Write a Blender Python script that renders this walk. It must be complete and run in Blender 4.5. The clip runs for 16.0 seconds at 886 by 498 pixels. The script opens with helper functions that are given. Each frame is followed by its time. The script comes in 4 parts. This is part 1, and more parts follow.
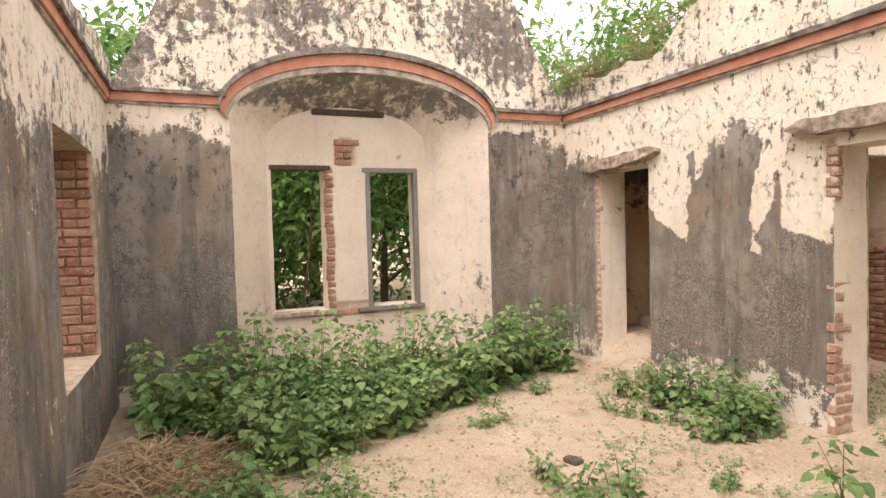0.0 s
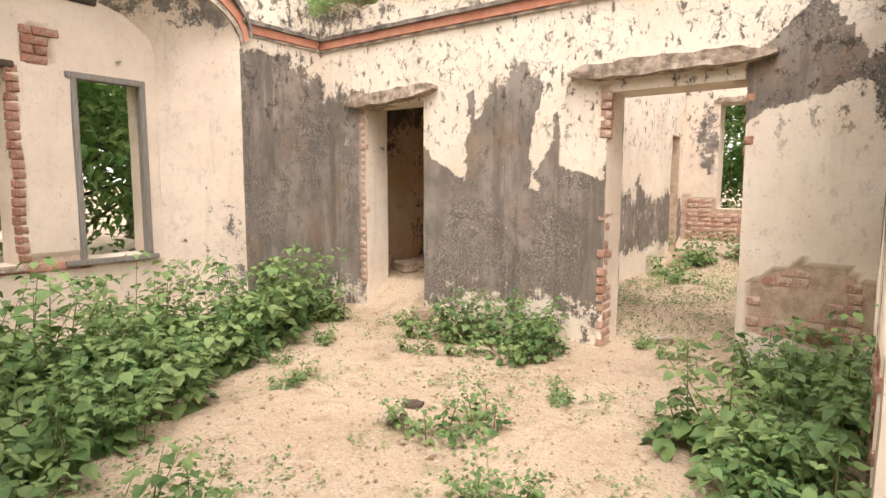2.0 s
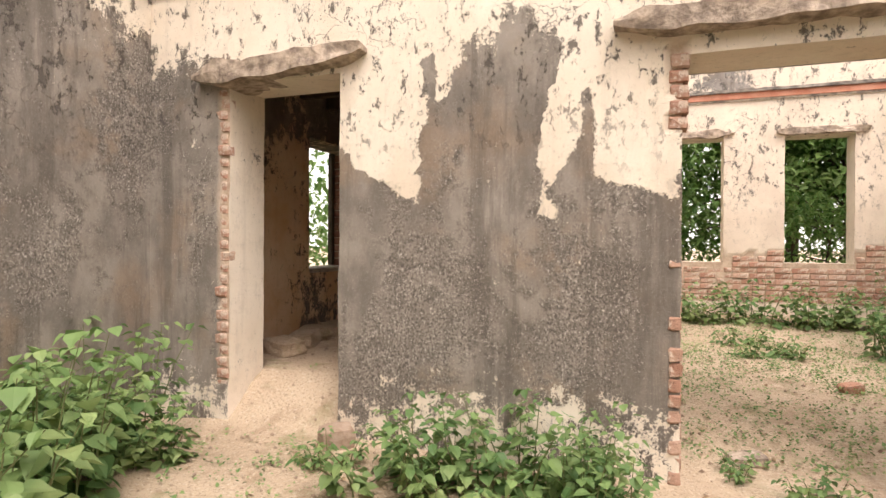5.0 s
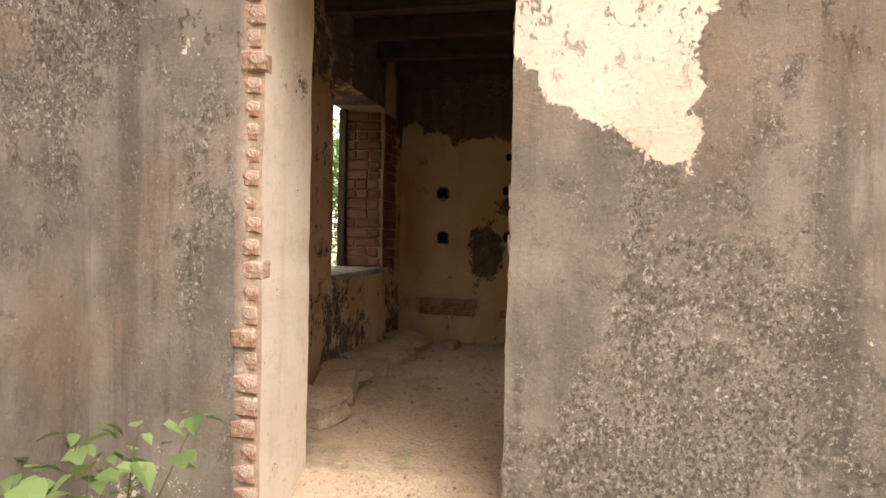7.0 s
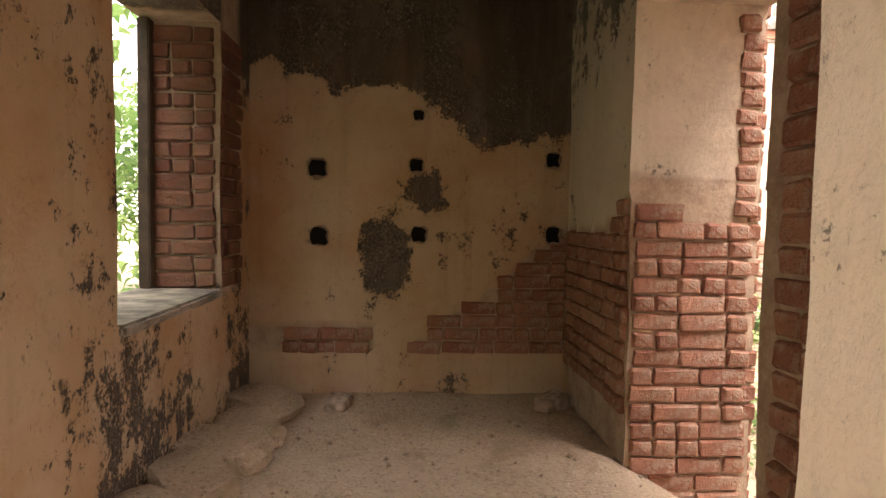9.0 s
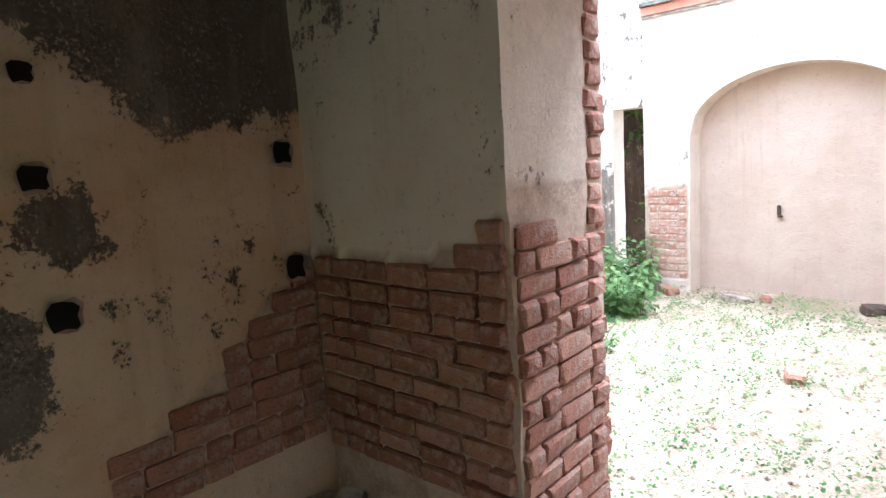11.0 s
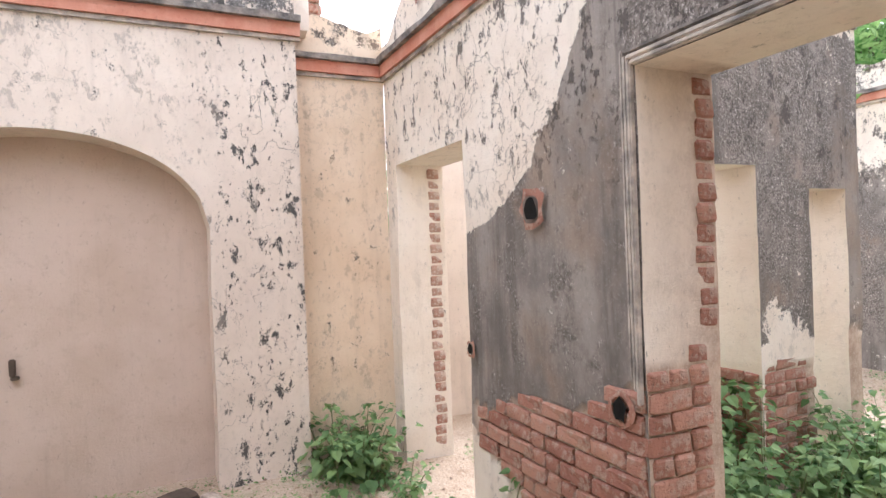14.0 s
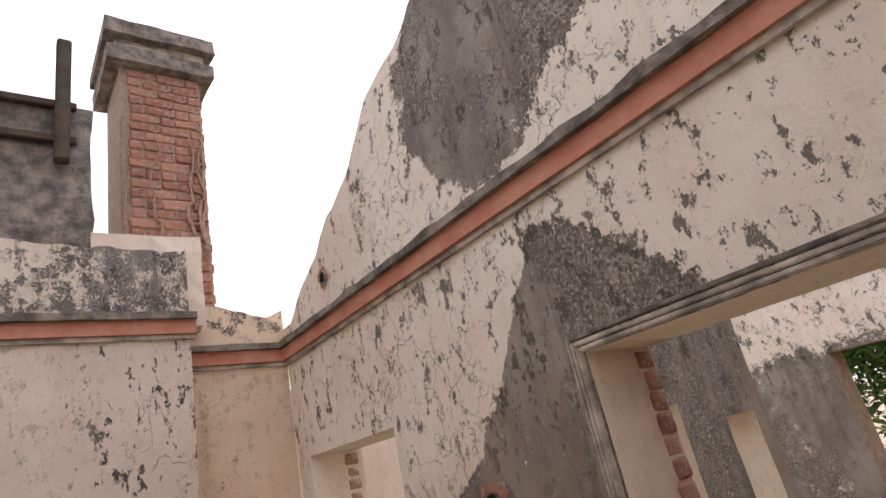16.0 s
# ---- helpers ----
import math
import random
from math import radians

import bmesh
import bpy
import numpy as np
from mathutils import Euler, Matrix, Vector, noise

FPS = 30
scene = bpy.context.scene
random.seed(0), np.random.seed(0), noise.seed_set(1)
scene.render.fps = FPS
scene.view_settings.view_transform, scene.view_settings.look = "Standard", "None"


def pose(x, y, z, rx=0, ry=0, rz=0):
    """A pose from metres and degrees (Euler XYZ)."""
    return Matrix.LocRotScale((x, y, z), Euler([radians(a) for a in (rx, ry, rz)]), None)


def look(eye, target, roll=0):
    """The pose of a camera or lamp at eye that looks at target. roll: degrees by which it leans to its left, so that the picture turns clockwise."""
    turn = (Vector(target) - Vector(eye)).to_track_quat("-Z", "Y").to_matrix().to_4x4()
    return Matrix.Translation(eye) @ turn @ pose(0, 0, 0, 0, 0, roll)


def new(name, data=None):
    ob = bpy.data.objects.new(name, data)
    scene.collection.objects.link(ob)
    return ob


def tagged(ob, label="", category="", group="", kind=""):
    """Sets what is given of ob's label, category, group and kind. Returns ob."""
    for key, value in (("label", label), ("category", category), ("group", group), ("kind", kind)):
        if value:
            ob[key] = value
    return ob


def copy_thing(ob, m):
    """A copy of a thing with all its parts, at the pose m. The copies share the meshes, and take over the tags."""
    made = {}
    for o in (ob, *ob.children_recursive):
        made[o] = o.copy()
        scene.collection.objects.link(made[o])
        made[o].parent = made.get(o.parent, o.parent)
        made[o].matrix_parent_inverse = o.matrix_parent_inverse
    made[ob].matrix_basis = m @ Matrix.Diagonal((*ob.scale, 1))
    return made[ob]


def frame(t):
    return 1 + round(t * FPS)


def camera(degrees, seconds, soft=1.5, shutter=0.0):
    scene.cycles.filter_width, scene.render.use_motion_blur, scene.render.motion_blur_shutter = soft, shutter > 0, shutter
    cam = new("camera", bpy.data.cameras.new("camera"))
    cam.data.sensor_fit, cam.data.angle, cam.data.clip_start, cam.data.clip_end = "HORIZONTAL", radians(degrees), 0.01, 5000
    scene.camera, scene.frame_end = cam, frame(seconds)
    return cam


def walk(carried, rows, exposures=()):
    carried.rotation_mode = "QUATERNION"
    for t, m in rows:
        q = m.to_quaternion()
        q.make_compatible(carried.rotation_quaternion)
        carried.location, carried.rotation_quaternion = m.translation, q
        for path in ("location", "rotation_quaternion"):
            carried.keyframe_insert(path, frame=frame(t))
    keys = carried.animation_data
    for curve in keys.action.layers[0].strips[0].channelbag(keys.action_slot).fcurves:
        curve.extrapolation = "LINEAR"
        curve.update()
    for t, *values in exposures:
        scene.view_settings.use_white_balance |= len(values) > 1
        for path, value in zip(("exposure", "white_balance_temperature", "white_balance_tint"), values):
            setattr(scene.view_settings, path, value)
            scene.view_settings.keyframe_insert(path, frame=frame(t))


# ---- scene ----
cam = camera(74.0, 16.0)
PATH = [
    (0, (6.204, -4.728, 1.786), (4.354, -3.972, 1.717), -1.6),
    (0.5, (5.811, -5.289, 1.745), (4.178, -4.158, 1.514), -1.9),
    (1, (5.583, -5.453, 1.665), (4.145, -4.098, 1.354), -0.2),
    (1.5, (5.383, -5.402, 1.596), (4.08, -3.914, 1.301), 0.3),
    (2, (5.007, -5.264, 1.524), (3.831, -3.66, 1.309), -0.0),
    (2.5, (4.641, -5.082, 1.449), (3.619, -3.367, 1.332), -0.0),
    (3, (4.199, -4.895, 1.354), (3.368, -3.077, 1.29), 0.1),
    (3.2, (4.058, -4.817, 1.327), (3.271, -2.978, 1.297), 0.4),
    (5.3, (2.637, -3.192, 1.295), (1.96, -1.31, 1.29), 0.3),
    (5.5, (2.469, -3.019, 1.244), (1.794, -1.137, 1.244), 0.2),
    (6, (1.977, -2.614, 1.29), (1.351, -0.714, 1.288), 0.4),
    (6.5, (1.442, -2.346, 1.293), (0.934, -0.411, 1.275), -0.3),
    (7, (1.089, -1.956, 1.379), (0.656, -0.004, 1.325), 1.4),
    (7.5, (0.875, -1.501, 1.31), (0.573, 0.474, 1.226), 2.2),
    (8, (0.652, -1.085, 1.339), (0.511, 0.907, 1.243), 1.4),
    (8.2, (0.56, -0.88, 1.33), (0.486, 1.117, 1.239), 1.8),
    (9.0, (0.45, -0.2, 1.45), (0.56, 1.79, 1.35), 1.0),
    (9.7, (0.06, 0.45, 1.62), (0.82, 2.29, 1.43), -0.8),
    (10.3, (-0.21, 0.86, 1.685), (0.90, 2.51, 1.44), -2.4),
    (10.5, (-0.14, 1.02, 1.705), (1.05, 2.60, 1.45), -2.8),
    (10.8, (-0.10, 1.259, 1.751), (1.258, 2.701, 1.472), -3.2),
    (11.2, (0.119, 1.5, 1.735), (1.67, 2.726, 1.434), -4.2),
    (11.5, (0.31, 1.62, 1.72), (2.0, 2.638, 1.375), -4.0),
    (12, (0.73, 1.79, 1.725), (2.588, 2.43, 1.347), -3.9),
    (12.5, (1.21, 2.056, 1.673), (3.161, 2.245, 1.275), -3.7),
    (13, (1.654, 2.179, 1.627), (3.611, 1.978, 1.27), -2.3),
    (13.5, (2.127, 2.22, 1.56), (4.02, 1.61, 1.349), -0.9),
    (14, (2.44, 2.06, 1.71), (4.245, 1.199, 1.692), -2.2),
    (14.5, (2.553, 2.049, 1.89), (4.164, 0.872, 2.033), -3.8),
    (15, (2.625, 2.045, 1.965), (4.077, 0.713, 2.303), -4.7),
    (15.5, (2.66, 2.11, 2.005), (4.069, 0.796, 2.542), -7.4),
    (16, (2.698, 2.202, 2.06), (4.134, 0.993, 2.749), -12.5),
]
EXPOSURES = [(0, 1.0, 6650, 14), (1, 1.2, 6650, 14), (3.2, 1.15, 6600, 14), (5.5, 1.15, 6750, 14), (6.5, 1.25, 6900, 16), (8.2, 1.95, 7400, 17), (10.3, 2.9, 5200, 15), (11, 2.65, 4850, 9), (11.5, 2.5, 4500, 7), (12.4, 2.2, 4550, 9), (13, 1.78, 5000, 11), (13.5, 1.75, 5250, 12), (14, 1.62, 5450, 14), (14.5, 1.5, 5650, 15), (15.1, 1.2, 5750, 16), (16, 0.5, 6100, 20)]
walk(cam, [(t, look(e, g, r)) for t, e, g, r in PATH], EXPOSURES)

# ---- sky, sun, exposure ----
world = bpy.data.worlds.new("sky")
scene.world = world
world.use_nodes = True
wn = world.node_tree
wbg = wn.nodes["Background"]
sky = wn.nodes.new("ShaderNodeTexSky")
sky.sky_type = "NISHITA"
sky.sun_disc = False
sky.sun_elevation = radians(55)
sky.sun_rotation = radians(146)
sky.dust_density = 6.0
sky.air_density = 1.0
haze = wn.nodes.new("ShaderNodeMixRGB")
haze.inputs["Fac"].default_value = 0.72
haze.inputs["Color2"].default_value = (10.4, 10.0, 9.5, 1)
wn.links.new(sky.outputs["Color"], haze.inputs["Color1"])
wn.links.new(haze.outputs["Color"], wbg.inputs["Color"])
wbg.inputs["Strength"].default_value = 0.13
sun_data = bpy.data.lights.new("sun", "SUN")
sun_data.energy = 1.2
sun_data.angle = radians(25)
sun_data.color = (1.0, 0.97, 0.92)
sun = new("sun", sun_data)
sun.matrix_world = look((0, 0, 20), (-6, 9, 0))


# ---- materials ----
class Mat:
    """A node material with short helpers."""

    def __init__(self, name, rough=0.9):
        self.m = bpy.data.materials.new(name)
        self.m.use_nodes = True
        self.t = self.m.node_tree
        self.b = self.t.nodes["Principled BSDF"]
        self.b.inputs["Roughness"].default_value = rough
        self.b.inputs["Specular IOR Level"].default_value = 0.25
        self.co = self.t.nodes.new("ShaderNodeTexCoord").outputs["Object"]

    def link(self, a, b):
        self.t.links.new(a, b)
        return a

    def val(self, x, sock):
        if isinstance(x, (int, float)):
            sock.default_value = x
        elif isinstance(x, tuple):
            sock.default_value = (*x, 1)
        else:
            self.t.links.new(x, sock)

    def noise(self, scale, detail=5, stretch=None, rough=0.6):
        n = self.t.nodes.new("ShaderNodeTexNoise")
        n.inputs["Scale"].default_value = scale
        n.inputs["Detail"].default_value = detail
        n.inputs["Roughness"].default_value = rough
        src = self.co
        if stretch:
            mp = self.t.nodes.new("ShaderNodeMapping")
            mp.inputs["Scale"].default_value = stretch
            self.link(src, mp.inputs["Vector"])
            src = mp.outputs["Vector"]
        self.link(src, n.inputs["Vector"])
        return n.outputs["Fac"]

    def math(self, op, a, b=0.0):
        n = self.t.nodes.new("ShaderNodeMath")
        n.operation = op
        self.val(a, n.inputs[0])
        self.val(b, n.inputs[1])
        return n.outputs[0]

    def step(self, x, lo, hi):
        n = self.t.nodes.new("ShaderNodeMapRange")
        n.interpolation_type = "SMOOTHSTEP"
        self.val(x, n.inputs["Value"])
        n.inputs["From Min"].default_value = lo
        n.inputs["From Max"].default_value = hi
        return n.outputs["Result"]

    def mix(self, f, a, b):
        n = self.t.nodes.new("ShaderNodeMixRGB")
        self.val(f, n.inputs["Fac"])
        self.val(a, n.inputs["Color1"])
        self.val(b, n.inputs["Color2"])
        return n.outputs["Color"]

    def attr(self, name):
        n = self.t.nodes.new("ShaderNodeAttribute")
        n.attribute_name = name
        return n.outputs["Fac"]

    def random(self):
        return self.t.nodes.new("ShaderNodeObjectInfo").outputs["Random"]

    def island(self):
        return self.t.nodes.new("ShaderNodeNewGeometry").outputs["Random Per Island"]

    def colour(self, c):
        self.val(c, self.b.inputs["Base Color"])

    def bump(self, h, strength, dist=0.01):
        n = self.t.nodes.new("ShaderNodeBump")
        n.inputs["Strength"].default_value = strength
        n.inputs["Distance"].default_value = dist
        self.link(h, n.inputs["Height"])
        self.link(n.outputs["Normal"], self.b.inputs["Normal"])


def plaster(name, cream, warm, grey, dark):
    """Limewashed plaster: cream wash, black weathering where the mesh's stain is high, flakes and mortar where it is bare."""
    k = Mat(name, 0.92)
    fine = k.noise(60, 4)
    mid = k.noise(8, 9, None, 0.7)
    big = k.noise(1.6, 4)
    streak = k.noise(1.0, 6, (9, 9, 0.8))
    speck = k.noise(64, 7, (1, 1, 0.85), 0.80)
    # limewash: two tones, faint run marks, hair cracks
    wash = k.mix(k.step(big, 0.35, 0.7), cream, warm)
    wash = k.mix(k.math("MULTIPLY", k.step(streak, 0.52, 0.75), 0.28), wash, tuple(c * 0.66 for c in warm))
    wash = k.mix(k.math("MULTIPLY", k.step(k.noise(14, 8, None, 0.75), 0.52, 0.66), 0.25), wash, tuple(c * 0.72 for c in warm))
    # where the wash has given way to mould: ragged at three sizes
    s = k.math("ADD", k.attr("stain"), k.math("MULTIPLY", k.math("SUBTRACT", mid, 0.5), 1.9))
    s = k.math("ADD", s, k.math("MULTIPLY", k.math("SUBTRACT", streak, 0.5), 0.6))
    s = k.math("ADD", s, k.math("MULTIPLY", k.math("SUBTRACT", speck, 0.5), 1.2))
    s = k.math("ADD", s, k.math("MULTIPLY", k.math("SUBTRACT", k.noise(2.6, 6, (1, 1, 0.7), 0.65), 0.5), 0.9))
    mask = k.step(s, 0.465, 0.535)
    # mould: smooth grey fields between speckled black ones, with a few broad runs
    smooth = k.mix(k.step(k.noise(3.1, 6, (1, 1, 0.55)), 0.36, 0.66), tuple(c * 0.98 for c in grey), tuple(c * 0.48 for c in grey))
    smooth = k.mix(k.math("MULTIPLY", k.step(k.noise(1.4, 4), 0.48, 0.66), 0.6), smooth, (grey[0] * 0.86, grey[1] * 0.68, grey[2] * 0.52))
    rough = k.mix(k.step(speck, 0.45, 0.57), tuple(c * 0.95 for c in grey), tuple(c * 0.6 for c in dark))
    rough = k.mix(k.math("MULTIPLY", k.step(mid, 0.45, 0.6), 0.6), rough, dark)
    lively = k.step(k.math("ADD", k.noise(1.3, 5, (1, 1, 0.45)), k.math("MULTIPLY", k.math("SUBTRACT", mid, 0.5), 0.6)), 0.47, 0.60)
    soot = k.mix(lively, smooth, rough)
    runs = k.step(k.noise(1.0, 7, (4.5, 4.5, 0.4), 0.7), 0.50, 0.62)
    soot = k.mix(k.math("MULTIPLY", runs, 0.6), soot, tuple(c * 0.9 for c in dark))
    chalk = k.step(k.noise(70, 7, (1, 1, 0.8), 0.82), 0.56, 0.59)
    chalk = k.math("MULTIPLY", chalk, k.math("ADD", k.math("MULTIPLY", lively, 0.6), 0.12))
    soot = k.mix(chalk, soot, tuple(min(1, c * 1.8 + 0.14) for c in grey))
    flake = k.math("MULTIPLY", k.step(k.noise(7.5, 9, (1.35, 1.35, 0.85), 0.78), 0.568, 0.582), k.attr("flake"))
    small = k.math("MULTIPLY", k.step(k.noise(24, 8, (1, 1, 0.7), 0.8), 0.585, 0.61), k.math("MULTIPLY", k.step(k.noise(1.9, 4), 0.47, 0.6), k.attr("flake")))
    flake = k.math("MAXIMUM", flake, small)
    c = k.mix(k.math("MULTIPLY", mask, 0.95), wash, soot)
    hair = k.step(k.noise(34, 8, (1, 1, 0.6), 0.8), 0.60, 0.64)
    c = k.mix(k.math("MULTIPLY", hair, 0.5), c, tuple(x * 1.6 for x in dark))
    c = k.mix(k.math("MULTIPLY", flake, 0.85), c, tuple(x * 0.9 for x in dark))
    crack = k.t.nodes.new("ShaderNodeTexVoronoi")
    crack.feature = "DISTANCE_TO_EDGE"
    crack.inputs["Scale"].default_value = 2.6
    warp = k.t.nodes.new("ShaderNodeTexNoise")
    warp.inputs["Scale"].default_value = 3.0
    warp.inputs["Detail"].default_value = 6
    k.link(k.co, warp.inputs["Vector"])
    bent = k.t.nodes.new("ShaderNodeVectorMath")
    bent.operation = "ADD"
    k.link(k.co, bent.inputs[0])
    k.link(warp.outputs["Color"], bent.inputs[1])
    k.link(bent.outputs[0], crack.inputs["Vector"])
    gap = k.math("MULTIPLY", k.step(crack.outputs["Distance"], 0.011, 0.004), k.math("MULTIPLY", k.step(k.noise(0.9, 3), 0.53, 0.60), k.attr("flake")))
    c = k.mix(k.math("MULTIPLY", gap, 0.7), c, tuple(x * 1.3 for x in dark))
    mortar = k.mix(k.step(mid, 0.35, 0.65), (0.60, 0.47, 0.36), (0.40, 0.285, 0.21))
    mortar = k.mix(k.math("MULTIPLY", k.step(speck, 0.5, 0.6), 0.5), mortar, (0.60, 0.50, 0.40))
    c = k.mix(k.attr("bare"), c, mortar)
    k.colour(c)
    h = k.math("ADD", k.math("MULTIPLY", mid, 0.6), k.math("MULTIPLY", fine, 0.25))
    h = k.math("ADD", h, k.math("MULTIPLY", speck, 0.3))
    h = k.math("SUBTRACT", h, k.math("MULTIPLY", flake, 0.5))
    h = k.math("SUBTRACT", h, k.math("MULTIPLY", mask, 0.35))
    h = k.math("SUBTRACT", h, k.math("MULTIPLY", gap, 0.4))
    k.bump(h, 0.8, 0.014)
    return k.m


CREAM, WARM = (0.84, 0.75, 0.64), (0.77, 0.66, 0.54)
GREY, DARK = (0.305, 0.266, 0.233), (0.105, 0.089, 0.078)
M_PLASTER = plaster("limewashed_plaster", CREAM, WARM, GREY, DARK)
M_PALE = plaster("pale_limewash", (0.76, 0.65, 0.54), (0.68, 0.57, 0.47), (0.32, 0.29, 0.27), (0.12, 0.11, 0.10))
M_OCHRE = plaster("ochre_limewash", (0.78, 0.63, 0.47), (0.70, 0.54, 0.38), (0.26, 0.22, 0.19), (0.10, 0.085, 0.075))
M_NICHE = plaster("pinkish_niche_plaster", (0.60, 0.475, 0.385), (0.52, 0.40, 0.31), (0.33, 0.27, 0.23), (0.16, 0.13, 0.11))
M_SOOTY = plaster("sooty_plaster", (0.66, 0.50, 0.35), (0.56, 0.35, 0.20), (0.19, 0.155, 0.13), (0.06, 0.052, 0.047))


def simple(name, a, b, scale, rough=0.9, bump=0.4, dist=0.01, rnd=0.0, stretch=None):
    k = Mat(name, rough)
    n = k.noise(scale, 6, stretch)
    f = k.step(n, 0.3, 0.7)
    if rnd:
        f = k.math("ADD", k.math("MULTIPLY", f, 1 - rnd), k.math("MULTIPLY", k.random(), rnd))
    c = k.mix(f, a, b)
    c = k.mix(k.math("MULTIPLY", k.step(k.noise(scale * 7, 4), 0.55, 0.75), 0.35), c, tuple(v * 0.45 for v in a))
    k.colour(c)
    k.bump(k.noise(scale * 4, 5), bump, dist)
    return k.m


def brick_mat(name, a, b, dust, amount):
    k = Mat(name, 0.92)
    c = k.mix(k.random(), a, b)
    c = k.mix(k.math("MULTIPLY", k.step(k.noise(9, 6), 0.42, 0.7), 0.5), c, tuple(v * 0.55 for v in a))
    c = k.mix(k.math("MULTIPLY", k.step(k.noise(16, 8, None, 0.72), 0.48, 0.62), amount), c, dust)
    c = k.mix(k.math("MULTIPLY", k.step(k.noise(70, 4), 0.58, 0.7), 0.6), c, tuple(v * 0.35 for v in a))
    k.colour(c)
    k.bump(k.math("ADD", k.noise(28, 8, None, 0.7), k.math("MULTIPLY", k.noise(110, 4), 0.4)), 0.9, 0.014)
    return k.m


M_BRICK = brick_mat("red_brick", (0.33, 0.145, 0.10), (0.50, 0.27, 0.19), (0.54, 0.42, 0.33), 0.6)
M_PALEBRICK = brick_mat("limewashed_brick", (0.43, 0.22, 0.155), (0.58, 0.39, 0.30), (0.70, 0.59, 0.49), 0.8)
M_SOOTBRICK = brick_mat("sooty_brick", (0.20, 0.085, 0.06), (0.30, 0.15, 0.10), (0.25, 0.18, 0.14), 0.4)
M_MORTAR = simple("lime_mortar", (0.42, 0.32, 0.25), (0.30, 0.21, 0.15), 20, 0.95, 0.8, 0.015)
M_TERRA = simple("red_oxide_paint", (0.50, 0.20, 0.13), (0.60, 0.30, 0.21), 6, 0.85, 0.4, 0.006)
M_LIME = simple("weathered_lime_edge", (0.62, 0.53, 0.44), (0.20, 0.18, 0.165), 7, 0.9, 0.6, 0.012)
M_LIMEPLAIN = simple("plain_ochre_limewash", (0.74, 0.60, 0.43), (0.62, 0.47, 0.31), 4, 0.9, 0.4, 0.01)
M_BLACKTOP = simple("blackened_coping", (0.10, 0.09, 0.082), (0.34, 0.29, 0.25), 9, 0.95, 0.8, 0.02)
M_STONE = simple("stone_lintel", (0.56, 0.45, 0.36), (0.20, 0.155, 0.125), 14, 0.9, 0.7, 0.015)
M_WOOD = simple("grey_weathered_wood", (0.30, 0.28, 0.255), (0.19, 0.17, 0.15), 12, 0.8, 0.5, 0.004, 0.2, (6, 6, 0.6))
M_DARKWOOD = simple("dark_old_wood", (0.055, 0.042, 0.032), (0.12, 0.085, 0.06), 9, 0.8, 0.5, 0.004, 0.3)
M_BARK = simple("grey_brown_bark", (0.16, 0.125, 0.095), (0.08, 0.06, 0.045), 14, 0.95, 0.9, 0.02, 0.2, (3, 3, 0.7))
M_STRAW = simple("dry_straw", (0.50, 0.38, 0.24), (0.32, 0.22, 0.13), 20, 0.9, 0.2, 0.003, 0.3)
M_VINE = simple("pale_dry_vine", (0.45, 0.30, 0.22), (0.30, 0.19, 0.13), 20, 0.9, 0.3, 0.003)


def leaf_mat(name, a, b, c, trans=0.35):
    k = Mat(name, 0.55)
    col = k.mix(k.island(), a, b)
    col = k.mix(k.step(k.noise(1.3, 3), 0.45, 0.7), col, c)
    k.colour(col)
    k.b.inputs["Specular IOR Level"].default_value = 0.35
    tr = k.t.nodes.new("ShaderNodeBsdfTranslucent")
    k.val(col, tr.inputs["Color"])
    mixs = k.t.nodes.new("ShaderNodeMixShader")
    mixs.inputs[0].default_value = trans
    k.link(k.b.outputs[0], mixs.inputs[1])
    k.link(tr.outputs[0], mixs.inputs[2])
    k.link(mixs.outputs[0], k.t.nodes["Material Output"].inputs["Surface"])
    return k.m


M_LEAF = leaf_mat("weed_leaves", (0.080, 0.165, 0.052), (0.25, 0.365, 0.135), (0.33, 0.41, 0.17))
M_TREELEAF = leaf_mat("tree_leaves", (0.09, 0.20, 0.05), (0.24, 0.38, 0.12), (0.31, 0.42, 0.16), 0.5)
M_LITTER = leaf_mat("dry_leaves", (0.30, 0.19, 0.10), (0.48, 0.36, 0.22), (0.22, 0.15, 0.09), 0.15)
M_STEM = simple("green_stem", (0.12, 0.16, 0.06), (0.18, 0.17, 0.08), 20, 0.7, 0.2, 0.002)

k = Mat("sandy_soil", 0.96)
soil = k.mix(k.step(k.noise(0.9, 5), 0.35, 0.65), (0.58, 0.46, 0.34), (0.49, 0.37, 0.265))
soil = k.mix(k.math("MULTIPLY", k.step(k.noise(5, 6), 0.52, 0.68), 0.55), soil, (0.36, 0.25, 0.165))
soil = k.mix(k.math("MULTIPLY", k.step(k.noise(55, 5, None, 0.75), 0.54, 0.62), 0.75), soil, (0.25, 0.18, 0.125))
soil = k.mix(k.math("MULTIPLY", k.step(k.noise(38, 5, None, 0.75), 0.55, 0.62), 0.5), soil, (0.70, 0.60, 0.48))
soil = k.mix(k.math("MULTIPLY", k.step(k.noise(2.4, 6), 0.58, 0.7), 0.35), soil, (0.22, 0.23, 0.10))
k.colour(soil)
k.bump(k.math("ADD", k.noise(12, 6), k.math("MULTIPLY", k.noise(60, 4), 0.5)), 1.0, 0.035)
M_SOIL = k.m


